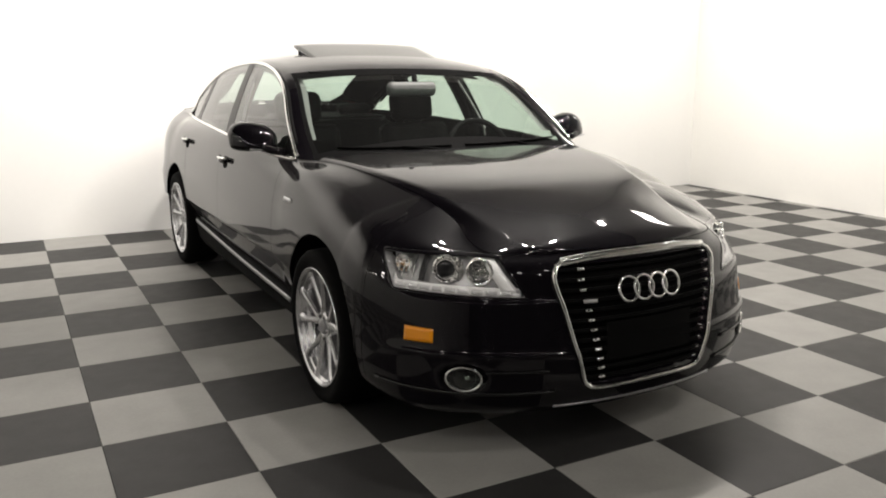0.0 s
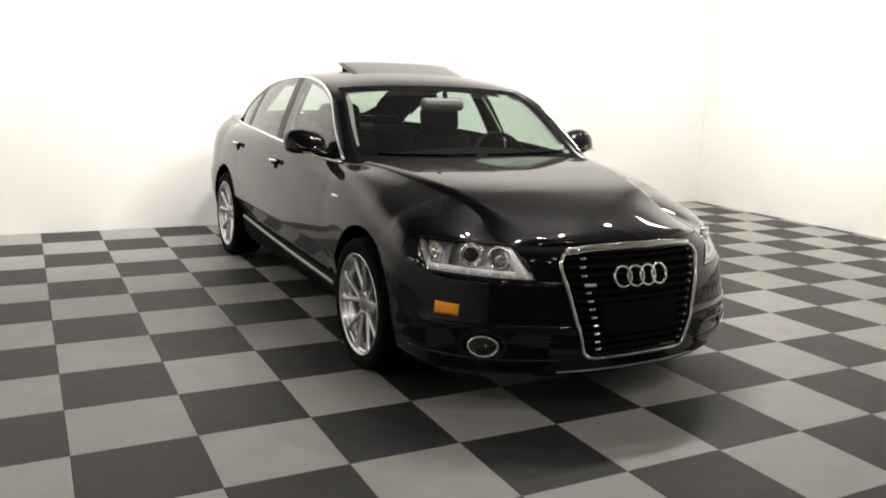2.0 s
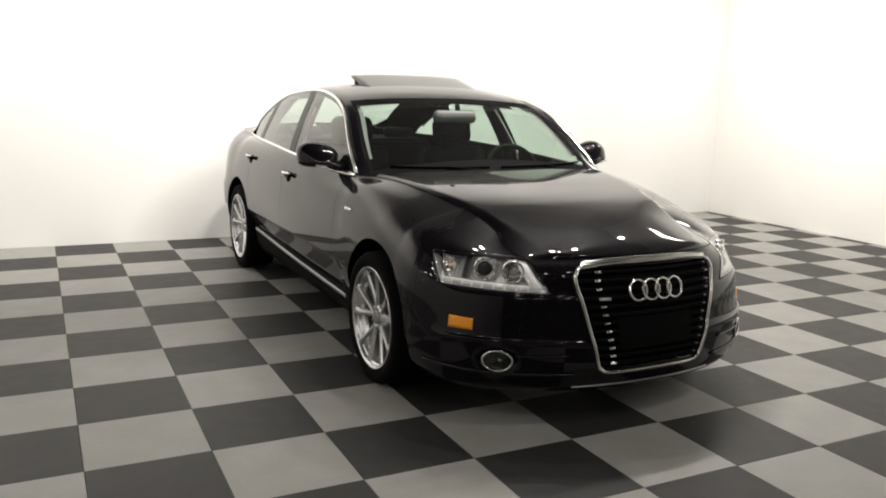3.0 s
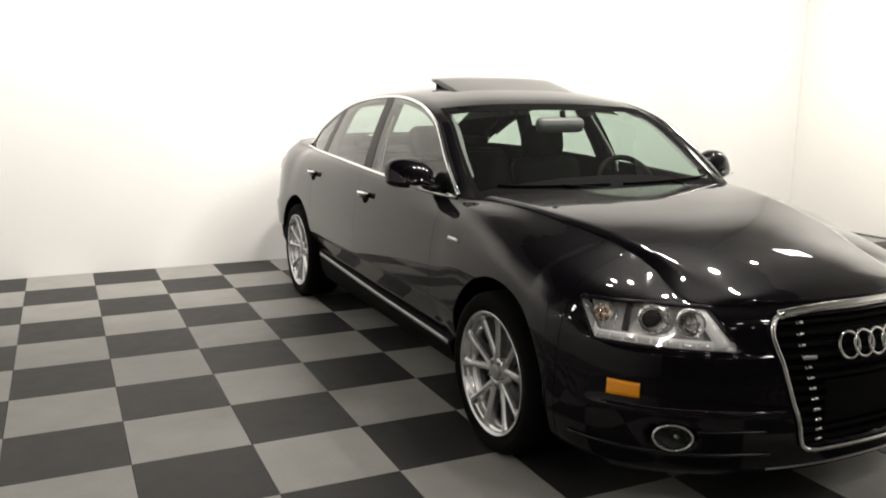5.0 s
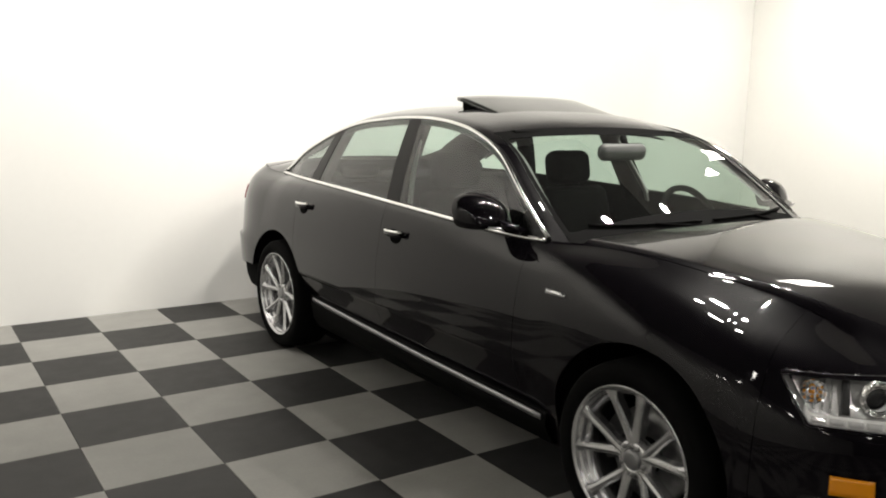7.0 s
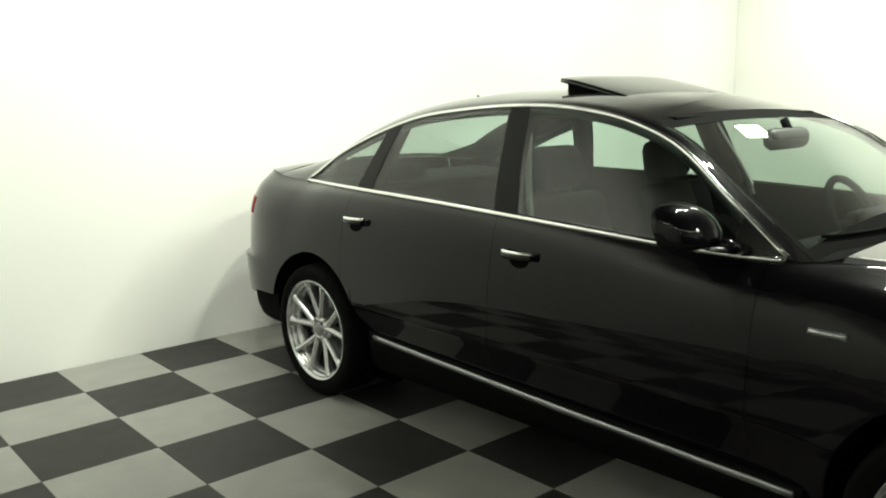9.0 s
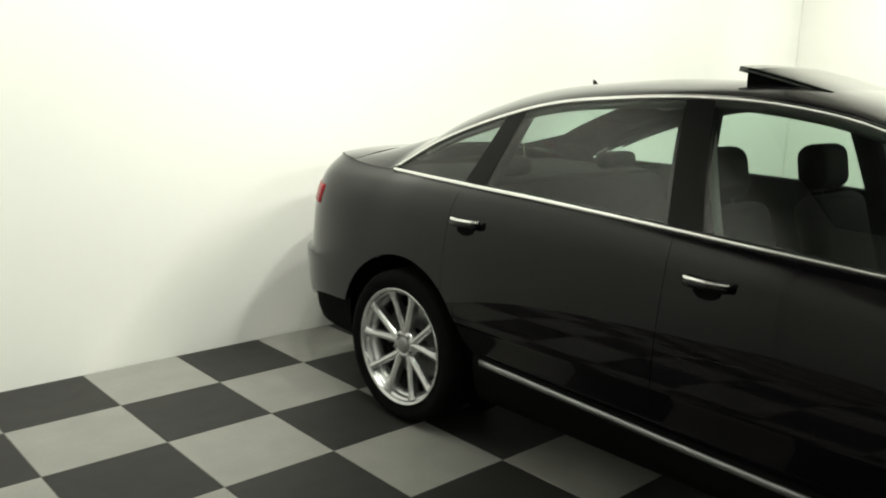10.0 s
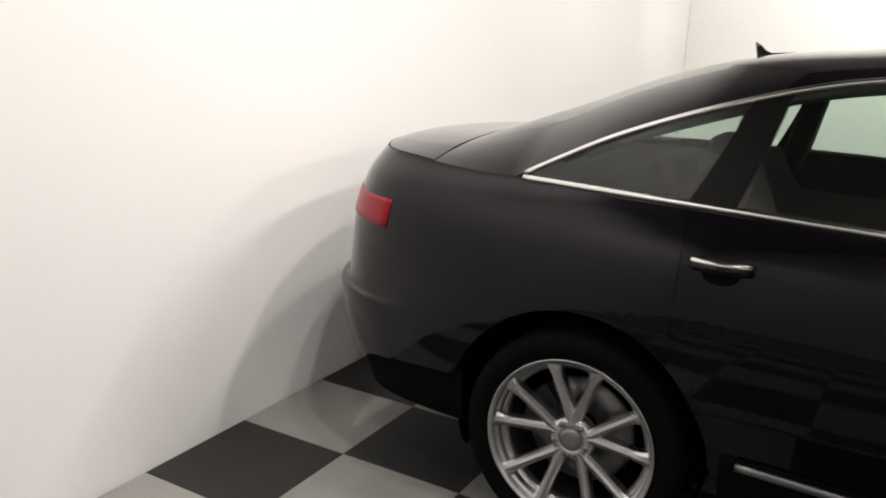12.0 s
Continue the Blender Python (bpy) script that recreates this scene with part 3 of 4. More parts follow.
for side in (1, -1):
    def sided(bm):
        return bm if side == 1 else flip(bm)
    # y at the belt and at the top of each edge
    panes = (("door_window", (0.56, 0.56), (1.552, 1.656)), ("door_window", (1.671, 1.756), (2.495, 2.405)), ("quarter_window", (2.620, 2.497), (3.12, 3.12)))
    for name, a, b in panes:
        w = part(name, sided(window_sheet(a, b, n=24)), GLASS, CAR, "clear tinted side window")
        w.visible_shadow = False
    part("pillar_trim", sided(window_sheet((1.552, 1.656), (1.671, 1.756), n=6, out=0.002)), PILLAR, CAR, "satin black trim of the pillar between the doors")
    part("pillar_trim", sided(window_sheet((2.495, 2.405), (2.620, 2.497), n=6, out=0.002)), PILLAR, CAR, "satin black strip between rear door and quarter window")
    part("mirror_sail", sided(window_sheet((0.56, 0.56), (0.72, 0.70), n=6, out=0.003)), GLOSS_BLACK, CAR)
    top, low = chrome_loop()
    part("window_trim", sided(join([tube(top, 0.0085, 8), tube(low, 0.0098, 8)])), CHROME, CAR, "bright chrome strip round the side windows")
    # dark seal inside the chrome
    inset = [(x + 0.004, y, z - 0.021) for x, y, z in top[2:-5]]
    part("frame_cover", sided(join([tube([(x + 0.018, y, z - 0.010) for x, y, z in top[2:-3]], 0.013, 6), tube([(x + 0.024, y, z - 0.004) for x, y, z in low[2:-3]], 0.014, 6)])), CABIN, CAR)
    part("window_seal", sided(tube(inset, 0.017, 6, flat=0.35)), TRIM, CAR)


# ---- wheels ----
def wheel_set():
    """One wheel about the x axis, its face towards -x."""
    tyre = lathe([(0.243, -0.095), (0.262, -0.112), (0.290, -0.118), (0.312, -0.112), (0.323, -0.096), (0.3265, -0.06), (0.3265, 0.06), (0.323, 0.096), (0.312, 0.112), (0.29, 0.118), (0.243, 0.10)], 64)
    rim = lathe([(0.236, 0.10), (0.228, 0.06), (0.214, 0.0), (0.209, -0.04), (0.212, -0.066), (0.223, -0.070), (0.2245, -0.072), (0.2255, -0.088), (0.2275, -0.0905), (0.234, -0.0925),
                 (0.2355, -0.094), (0.2370, -0.1075), (0.2390, -0.110), (0.2470, -0.112), (0.2495, -0.114), (0.2500, -0.106), (0.241, -0.09)], 72)
    spokes = []
    for i in range(5):
        for s in (-1, 1):
            mid = 2 * math.pi * i / 5
            rows = []
            for t in np.linspace(0, 1, 10):
                u = 0.044 + (0.226 - 0.044) * t
                v = s * max(0.005, 0.0155 + (u - 0.086) * 0.375)
                # broad where a pair grows out of the hub, and again at the rim
                wd = 0.0160 + 0.0040 * (1 - t) ** 3 + 0.075 * max(0, t - 0.84)
                face = -0.080 - 0.024 * t ** 1.4
                c, sn = math.cos(mid), math.sin(mid)
                sec = ((-wd, face + 0.040), (-wd, face + 0.009), (-wd * 0.62, face + 0.001), (0, face - 0.0015), (wd * 0.62, face + 0.001), (wd, face + 0.009), (wd, face + 0.040))
                rows.append([(f, u * c - (v + q) * sn, u * sn + (v + q) * c) for q, f in sec])
            spokes.append(grid_bm(rows, closed=True))
    hub = lathe([(0.034, -0.080), (0.036, -0.0825), (0.058, -0.0805), (0.066, -0.074), (0.070, -0.04)], 32)
    return tyre, rim, spokes, hub


tyre_bm, rim_bm, spoke_bms, hub_bm = wheel_set()
WHEELS = []
for c in (0.0, 2.848):
    for side in (-1, 1):
        if not WHEELS:
            w = part("wheel", tyre_bm, RUBBER, CAR, "black low-profile tyre on a silver alloy wheel")
            part("rim", rim_bm, ALLOY, w, "silver alloy rim with a stepped lip")
            for bm in spoke_bms:
                part("spoke", bm, ALLOY, w, smooth=False)
            part("hub", hub_bm, ALLOY, w)
            part("brake_disc", lathe([(0.06, 0.0), (0.16, 0.0), (0.162, 0.012), (0.06, 0.014), (0.06, 0.0)], 40), STEEL, w)
            cal = []
            for a in np.linspace(-0.55, 0.55, 9):
                cal.append([(x, r * math.cos(a), r * math.sin(a)) for r, x in ((0.10, -0.03), (0.168, -0.03), (0.172, 0.0), (0.168, 0.04), (0.10, 0.04))])
            part("brake_caliper", grid_bm(cal, closed=True), TRIM, w, smooth=False)
            part("hub_cap", lathe([(0.0, -0.0890), (0.024, -0.0888), (0.0315, -0.0870), (0.0335, -0.080)], 28), HUBCAP, w)
            for i in range(5):
                a = 2 * math.pi * (i + 0.5) / 5
                b = lathe([(0.0, -0.088), (0.007, -0.088), (0.0085, -0.084), (0.009, -0.07)], 10)
                bmesh.ops.translate(b, vec=(0, 0.050 * math.cos(a), 0.050 * math.sin(a)), verts=b.verts)
                part("wheel_bolt", b, STEEL, w)
            WHEELS.append(w)
        else:
            w = copy_thing(WHEELS[0], pose(0, 0, 0))
            WHEELS.append(w)
        turn = math.radians(10 if c == 0 else 18)
        w.matrix_basis = Matrix.Translation((side * (0.818 if c == 0 else 0.81), c, 0.3265)) @ (Matrix.Rotation(turn, 4, "X") if side < 0 else Matrix.Rotation(math.pi, 4, "Z") @ Matrix.Rotation(turn, 4, "X"))


# ---- lamps, grille and nose ----
def skin_patch(k0, k1, lo, hi, out, n=24, m=8):
    """A sheet that follows the skin between two heights given along k."""
    return grid_bm([[body_point(k, lo(k) + (hi(k) - lo(k)) * j / m, out) for j in range(m + 1)] for k in np.linspace(k0, k1, n)])


def frame_at(k, z, out=0.0):
    """Place on the skin with axes: along the outline to the rear, up, and outward."""
    p = body_point(k, z, out)
    a = (body_point(k + 0.004, z, out) - body_point(k - 0.004, z, out)).normalized()
    n = Vector((0, 0, 1)).cross(a)
    if n.dot(Vector((p.x, p.y - 1.4, 0))) < 0:
        n = -n
    return p, a, n.normalized()


def bowl(p, axis, r, depth, n=28):
    """A round reflector that opens towards axis."""
    bm = lathe([(0.15 * r, -depth), (0.5 * r, -depth * 0.8), (0.85 * r, -depth * 0.35), (r, 0.0), (1.07 * r, 0.002), (1.07 * r, -depth * 0.6)], n, "z")
    bmesh.ops.transform(bm, matrix=Matrix.Translation(p) @ Vector(axis).to_track_quat("Z", "Y").to_matrix().to_4x4(), verts=bm.verts)
    return bm


def ball(p, r, squash=(1, 1, 1), seg=20):
    bm = bmesh.new()
    bmesh.ops.create_uvsphere(bm, u_segments=seg, v_segments=seg // 2 + 2, radius=r)
    bmesh.ops.transform(bm, matrix=Matrix.Translation(p) @ Matrix.Diagonal((*squash, 1)), verts=bm.verts)
    return bm


def lathe_lens(p, axis, r):
    bm = lathe([(0.0, 0.42 * r), (0.4 * r, 0.38 * r), (0.75 * r, 0.24 * r), (r, 0.0), (r, -0.2 * r)], 28, "z")
    bmesh.ops.transform(bm, matrix=Matrix.Translation(p) @ Vector(axis).to_track_quat("Z", "Y").to_matrix().to_4x4(), verts=bm.verts)
    return bm


FACE = Vector((-0.25, -1, 0.0)).normalized()
for side in (1, -1):
    def sided(bm):
        return bm if side == 1 else flip(bm)
    ka, kb = LAMP_K
    lamp = part("headlamp", sided(skin_patch(ka + 0.006, kb - 0.004, lambda k: lamp_low(k) + 0.004, lambda k: max(lamp_high(k) - 0.004, lamp_low(k) + 0.006), -0.048, 48)), HOUSING, CAR, "clear xenon headlamp with a strip of daytime lights")
    # silver walls of the niche
    rim_line = [(k, lamp_low(k)) for k in np.linspace(ka, kb, 40)] + [(k, lamp_high(k)) for k in np.linspace(kb, ka, 40)]
    part("housing_wall", sided(grid_bm([[body_point(k + (0.57 - k) * c, z + (0.678 - z) * e, -d) for c, e, d in ((0.004, 0.03, 0.001), (0.02, 0.09, 0.020), (0.04, 0.16, 0.042))] for k, z in rim_line])), HOUSING, lamp)
    # light strip along the foot, its cells, and the wing at the inner end
    part("light_strip", sided(solid(skin_patch(ka + 0.012, 0.752, lambda k: lamp_low(k) + 0.003, lambda k: lamp_low(k) + 0.031 - 0.010 * (k - ka), -0.010, 40, 4), 0.006)), REFLECTOR, lamp, "silver daytime light strip")
    part("wing", sided(solid(grid_bm([[body_point(ka + 0.016 + 0.074 * t + w * (1 - 0.25 * t), 0.622 + 0.106 * t, -0.009) for w in (0.0, 0.025, 0.05)] for t in np.linspace(0, 1, 10)]), 0.006)), REFLECTOR, lamp, "pale inner wing of the lamp")
    for kk in np.linspace(ka + 0.055, 0.715, 9):
        part("light_cell", sided(solid(skin_patch(float(kk) - 0.017, float(kk) + 0.017, lambda k: lamp_low(k) + 0.008, lambda k: lamp_low(k) + 0.022, -0.0035, 5, 2), 0.003)), CELL, lamp)
    up = Vector((0, 0, 1))

    def ring_at(p, a, q, r, thick, t0=0.0, t1=2 * math.pi, fwd=0.006):
        full = t1 - t0 > 6.2
        ts = np.linspace(t0, t1, 33)
        return tube([p + q * fwd + (a * math.cos(t) + up * math.sin(t)) * r for t in (ts[:-1] if full else ts)], thick, 8, closed=full, up=tuple(q))

    p, a, n = frame_at(0.570, 0.688, -0.018)
    q = n.lerp(FACE, 0.6).normalized()
    part("reflector_bowl", sided(bowl(p, q, 0.043, 0.03)), MIRROR_BOWL, lamp)
    part("bezel", sided(ring_at(p, a, q, 0.0455, 0.0065)), MIRROR_BOWL, lamp)
    part("bezel", sided(ring_at(p, a, q, 0.0360, 0.0030, fwd=0.004)), MIRROR_BOWL, lamp)
    # bright scallops round the projector
    for i in range(12):
        g = 2 * math.pi * (i + 0.5) / 12
        part("scallop", sided(ball(p + q * 0.009 + (a * math.cos(g) + up * math.sin(g)) * 0.0455, 0.0072, seg=8)), MIRROR_BOWL, lamp, smooth=False)
    part("bezel", sided(ring_at(p, -a, q, 0.055, 0.003, -1.0, 1.0, 0.001)), CHROME, lamp)
    part("bezel", sided(ring_at(p, -a, q, 0.063, 0.0025, -0.75, 0.75, -0.002)), CHROME, lamp)
    part("projector_lens", sided(lathe_lens(p - q * 0.008, q, 0.033)), DARK_LENS, lamp, "dark round projector lens")
    p, a, n = frame_at(0.453, 0.687, -0.018)
    q = n.lerp(FACE, 0.5).normalized()
    part("reflector_bowl", sided(bowl(p, q, 0.043, 0.035)), MIRROR_BOWL, lamp)
    part("bezel", sided(ring_at(p, a, q, 0.0450, 0.0050)), MIRROR_BOWL, lamp)
    part("bulb", sided(ball(p - q * 0.012, 0.009, seg=12)), CHROME, lamp)
    # facets of the reflector
    part("reflector_facet", sided(bowl(p - q * 0.002, q, 0.039, 0.030, 9)), MIRROR_BOWL, lamp, smooth=False)
    part("reflector_facet", sided(bowl(p - q * 0.006 + up * 0.006, q, 0.024, 0.016, 7)), MIRROR_BOWL, lamp, smooth=False)
    p, a, n = frame_at(0.735, 0.695, -0.020)
    part("indicator_bowl", sided(bowl(p, n, 0.033, 0.022, 10)), MIRROR_BOWL, lamp, smooth=False)
    part("indicator_bulb", sided(ball(p - n * 0.008 - up * 0.004, 0.0055, seg=12)), AMBER, lamp, "amber indicator bulb")
    for i in range(5):
        part("lamp_rib", sided(tube([body_point(0.690 + 0.020 * i, z, -0.022) for z in (lamp_low(0.690 + 0.020 * i) + 0.034, 0.70, 0.724)], 0.0028, 6)), MIRROR_BOWL, lamp)
    part("lamp_divider", sided(solid(skin_patch(0.642, 0.664, lambda k: lamp_low(k) + 0.030, lambda k: lamp_high(k) - 0.006, -0.020, 4), 0.004)), TRIM, lamp)
    part("lamp_seal", sided(solid(grid_bm([[body_point(0.57 + (k - 0.57) * c, 0.672 + (z - 0.672) * e, d) for c, e, d in ((0.985, 0.95, 0.0005), (1.0, 1.0, 0.0024), (1.022, 1.10, 0.0024), (1.030, 1.14, -0.001))] for k, z in rim_line + rim_line[:1]]), 0.002)), PAINT, lamp)
    lens = part("lamp_lens", sided(skin_patch(ka, kb, lamp_low, lambda k: max(lamp_high(k), lamp_low(k) + 0.001), 0.0015, 60, 10)), LENS, lamp, "clear plastic lens")
    lens.visible_shadow = False
    # amber side marker, and fog lamp
    part("side_marker", sided(solid(skin_patch(0.585, 0.680, lambda k: 0.444, lambda k: 0.492 + 0.03 * (k - 0.578), 0.004, 8, 4), 0.006)), AMBER, CAR, "amber side marker lens")
    p, a, n = frame_at(0.490, 0.326)
    up = Vector((0, 0, 1))
    ring = [p + a * 0.063 * math.cos(t) + up * 0.043 * math.sin(t) + n * 0.004 for t in np.linspace(0, 2 * math.pi, 33)[:-1]]
    fog = part("fog_lamp", sided(tube(ring, 0.0045, 8, closed=True, up=tuple(n))), CHROME, CAR, "round fog lamp in a chrome ring")
    bowl_bm = bowl(p - n * 0.008, n, 0.038, 0.02)
    part("reflector_bowl", sided(bowl_bm), SLAT, fog)
    part("bulb", sided(ball(p - n * 0.010 - a * 0.012, 0.011, seg=12)), CHROME, fog)
    disc = grid_bm([[p + n * 0.001 + (a * 0.060 * math.cos(t) + up * 0.040 * math.sin(t)) * r for t in np.linspace(0, 2 * math.pi, 29)] for r in (0.02, 0.5, 1.0)])
    part("lamp_lens", sided(disc), GLASS, fog).visible_shadow = False
    # intake slots below and beside the fog lamp
    part("intake_slat", sided(tube([body_point(k, 0.268 + 0.012 * (k - 0.3), 0.004) for k in np.linspace(0.24, 0.80, 26)], 0.007, 6, flat=0.6)), GLOSS_BLACK, CAR)
    part("intake_slat", sided(tube([body_point(k, 0.352 - 0.01 * (k - 0.3), 0.003) for k in np.linspace(0.26, 0.43, 10)], 0.005, 6)), GLOSS_BLACK, CAR)
part("front_splitter", mirrored(solid(skin_patch(0.0, 0.24, lambda k: 0.202, lambda k: 0.210, 0.004, 30, 2), 0.003)), SATIN, CAR, "slim grey lip below the front bumper")


def nose(x, z, out=0.0):
    """Skin of the nose at a lateral place and height."""
    k = 2 / math.pi * math.asin(min(1, (abs(x) / WIDE) ** (NOSE / 2)))
    p = body_point(k, z, out)
    return Vector((math.copysign(abs(x), x), p.y, z))


def rounded_mouth(n=96, grow=0.0):
    """Outline of the grille's frame."""
    pts = []
    path = [(-0.27, 0.726), (0.27, 0.726), (0.325, 0.722), (0.358, 0.707), (0.374, 0.680), (0.374, 0.655), (0.350, 0.555), (0.318, 0.43), (0.284, 0.315), (0.274, 0.292), (0.252, 0.275), (0.215, 0.270),
            (-0.215, 0.270), (-0.252, 0.275), (-0.274, 0.292), (-0.284, 0.315), (-0.318, 0.43), (-0.350, 0.555), (-0.374, 0.655), (-0.374, 0.680), (-0.358, 0.707), (-0.325, 0.722)]
    for (x0, z0), (x1, z1) in zip(path, path[1:] + path[:1]):
        d = math.hypot(x1 - x0, z1 - z0)
        for t in np.arange(0, 1, 0.02 / d if d > 0.02 else 1):
            x, z = x0 + (x1 - x0) * t, z0 + (z1 - z0) * t
            pts.append(nose(x, z, 0.008))
    return pts


grille = part("grille", grid_bm([[nose(x * (grille_half(z) - 0.004), z, -0.030) for x in np.linspace(-1, 1, 31)] for z in np.linspace(GR_LOW + 0.004, GR_TOP - 0.004, 20)]), LINER, CAR, "tall black grille with thin slats in a chrome frame")
part("frame", tube(rounded_mouth(), 0.0078, 10, closed=True, up=(0, 1, 0)), CHROME, grille, "chrome frame")
part("frame_top", tube([nose(x, 0.732 - 0.012 * abs(x / 0.33) ** 3, 0.010) for x in np.linspace(-0.335, 0.335, 40)], 0.017, 10, flat=0.8, up=(0, 0, 1)), CHROME, grille, "broad chrome top bar")
for i in range(12):
    z = 0.304 + i * 0.0352
    w = grille_half(z) - 0.016
    bar = tube([nose(x * w, z, -0.012) for x in np.linspace(-1, 1, 25)], 0.0075, 6, flat=1.3)
    part("slat", bar, SLAT, grille)
    inset = 0.078 + 0.05 * (z - 0.304)
    part("slat_end", tube([nose(-w + inset - t, z + 0.002, -0.004) for t in (0.0, 0.012, 0.024)], 0.0066, 6), CHROME, grille)
    part("slat_end", tube([nose(w - t, z + 0.002, -0.006) for t in (0.0, 0.012, 0.026)], 0.0035, 6), CHROME, grille)
part("plate_panel", grid_bm([[nose(x, z, -0.002) for x in np.linspace(-0.19, 0.215, 15)] for z in (0.365, 0.37, 0.50, 0.505)]), SLAT, grille, "plain black plate panel")
for i in range(4):
    cx = -0.096 + i * 0.066
    part("emblem_ring", tube([nose(cx + 0.0425 * math.cos(t), 0.616 + 0.0425 * math.sin(t), 0.012) for t in np.linspace(0, 2 * math.pi, 41)[:-1]], 0.0053, 8, closed=True, up=(0, 1, 0)), CHROME, grille, "chrome emblem ring")
part("badge_bar", solid(grid_bm([[nose(x, z, 0.004) for x in (-0.275, -0.225)] for z in (0.580, 0.592)]), 0.004), SATIN, grille)

# ---- doors' handles, sill strips, badges ----
for side in (1, -1):
    def sided(bm):
        return bm if side == 1 else flip(bm)
    for y0, y1, z in ((1.412, 1.564, 0.884), (2.418, 2.572, 0.912)):
        # flat black sheet over the skin stands in for shade in the recess
        dish_shade = []
        for t in np.linspace(0, 1, 13):
            y = y0 + 0.024 + (y1 - y0 - 0.048) * t
            d = 0.050 * math.sqrt(max(0, 1 - (2 * t - 1) ** 2)) ** 0.7
            dish_shade.append([body_point(k_of_y(y), z - 0.006 - d * j / 4, 0.0015) for j in range(5)])
        handle = part("handle", sided(tube([body_point(k_of_y(y0 + (y1 - y0) * t), z - 0.010, 0.012 + 0.022 * math.sin(math.pi * t) ** 0.5) for t in np.linspace(0.02, 0.96, 15)], 0.013, 8, flat=0.6)), PAINT, CAR, "black door handle with a chrome strip")
        part("handle_dish", sided(grid_bm(dish_shade)), LINER, handle)
        part("handle_strip", sided(tube([body_point(k_of_y(y0 + (y1 - y0) * t), z + 0.003, 0.013 + 0.024 * math.sin(math.pi * t) ** 0.5) for t in np.linspace(0.0, 1.0, 15)], 0.0078, 8)), CHROME, handle)
    part("sill_strip", sided(tube([(body_point(k_of_y(y), 0.69).x + 0.034, y, float(np.interp(y, (0.46, 1.3, 2.38), (0.320, 0.340, 0.377)))) for y in np.linspace(0.46, 2.40, 40)], 0.0125, 8, flat=0.45)), SILL, CAR, "satin metal strip along the sill")
    part("badge", sided(solid(grid_bm([[body_point(k_of_y(y), z, 0.003) for z in (0.798, 0.815)] for y in np.linspace(0.340, 0.440, 6)]), 0.003)), SATIN, CAR, "small metal badge")
    # tail lamp
    part("tail_lamp", sided(solid(skin_patch(k_of_y(3.535), k_of_y(3.925), lambda k: 0.846, lambda k: 0.932, 0.004, 20, 6), 0.01)), RED, CAR, "dark red tail lamp")
    # door mirror
    m0 = Vector((-0.932, 0.70, 1.047))
    rim_pts = []
    for a in np.linspace(0, 2 * math.pi, 49)[:-1]:
        c, sn = math.cos(a), math.sin(a)
        x = 0.114 * math.copysign(abs(c) ** 0.66, c)
        taper = 1 - 0.30 * max(0, (x + 0.114) / 0.228 - 0.45)
        h = 0.078 * sn ** 0.80 if sn > 0 else -0.060 * (-sn) ** 0.45
        rim_pts.append((x, h * taper - 0.012 * max(0, x / 0.114)))
    rows = []
    for r in (0.02, 0.12, 0.24, 0.36, 0.48, 0.59, 0.69, 0.78, 0.86, 0.92, 0.965, 0.99, 1.0):
        # a gently domed front shell down to the rim of the glass
        dome = 0.095 * math.sqrt(max(0.0, 1 - r * r))
        rows.append([(m0.x + r * x, 0.825 - dome + 0.32 * r * z - 0.030 * (r * x / 0.114 + 1) * 0.5, m0.z + r * z - 0.026 * (1 - r)) for x, z in rim_pts])
    rows.append([(x, y + 0.012, z) for x, y, z in rows[-1]])
    mirror = part("door_mirror", sided(grid_bm(rows, closed=True)), PAINT, CAR, "glossy black door mirror")
    bmg = bmesh.new()
    mid = sum((Vector(q) for q in rows[-1]), Vector()) / len(rows[-1])
    bmg.faces.new([bmg.verts.new(mid + (Vector(q) - mid) * 0.97 - Vector((0, 0.004, 0))) for q in rows[-1]])
    part("mirror_glass", sided(bmg), CHROME, mirror, smooth=False)
    part("mirror_arm", sided(tube([(-0.92, 0.70, 1.012), (-0.87, 0.69, 0.995), (-0.82, 0.69, 0.985)], 0.020, 10, flat=1.7)), PAINT, mirror)
    part("mirror_strip", sided(tube([(-0.98, 0.69, 1.006), (-0.93, 0.68, 1.000), (-0.87, 0.675, 0.994)], 0.005, 6)), SATIN, mirror)

# ---- tilted sunroof and aerial ----
def roof_z(x, y):
    row = shell_row(y, np.linspace(0, 1, 60))
    return float(np.interp(abs(x), [-p[0] for p in row][::-1], [p[2] for p in row][::-1]))


def panel_z(x, y):
    t = (y - 1.23) / 0.49
    return roof_z(x, 1.23) * (1 - t) + roof_z(x, 1.72) * t - 0.012 + 0.065 * t + 0.012 * t * (1 - t)


panel_rows = [[(x, y, panel_z(x, y)) for x in np.linspace(-0.405, 0.405, 25)] for y in np.linspace(1.23, 1.72, 14)]
sunroof = part("sunroof", solid(grid_bm(panel_rows), 0.016), ROOF_GLASS, CAR, "dark glass sunroof tilted open at the rear")
for s in (-1, 1):
    part("sunroof_seal", grid_bm([[(s * 0.385, y, roof_z(0.385, y) - 0.01 + (panel_z(0.385, y) - roof_z(0.385, y)) * t) for t in (0, 1)] for y in np.linspace(1.26, 1.70, 8)]), LINER, sunroof)
part("sunroof_seal", grid_bm([[(x, 1.69, roof_z(x, 1.69) - 0.01), (x, 1.69, panel_z(x, 1.69) - 0.012)] for x in np.linspace(-0.385, 0.385, 12)]), LINER, sunroof)
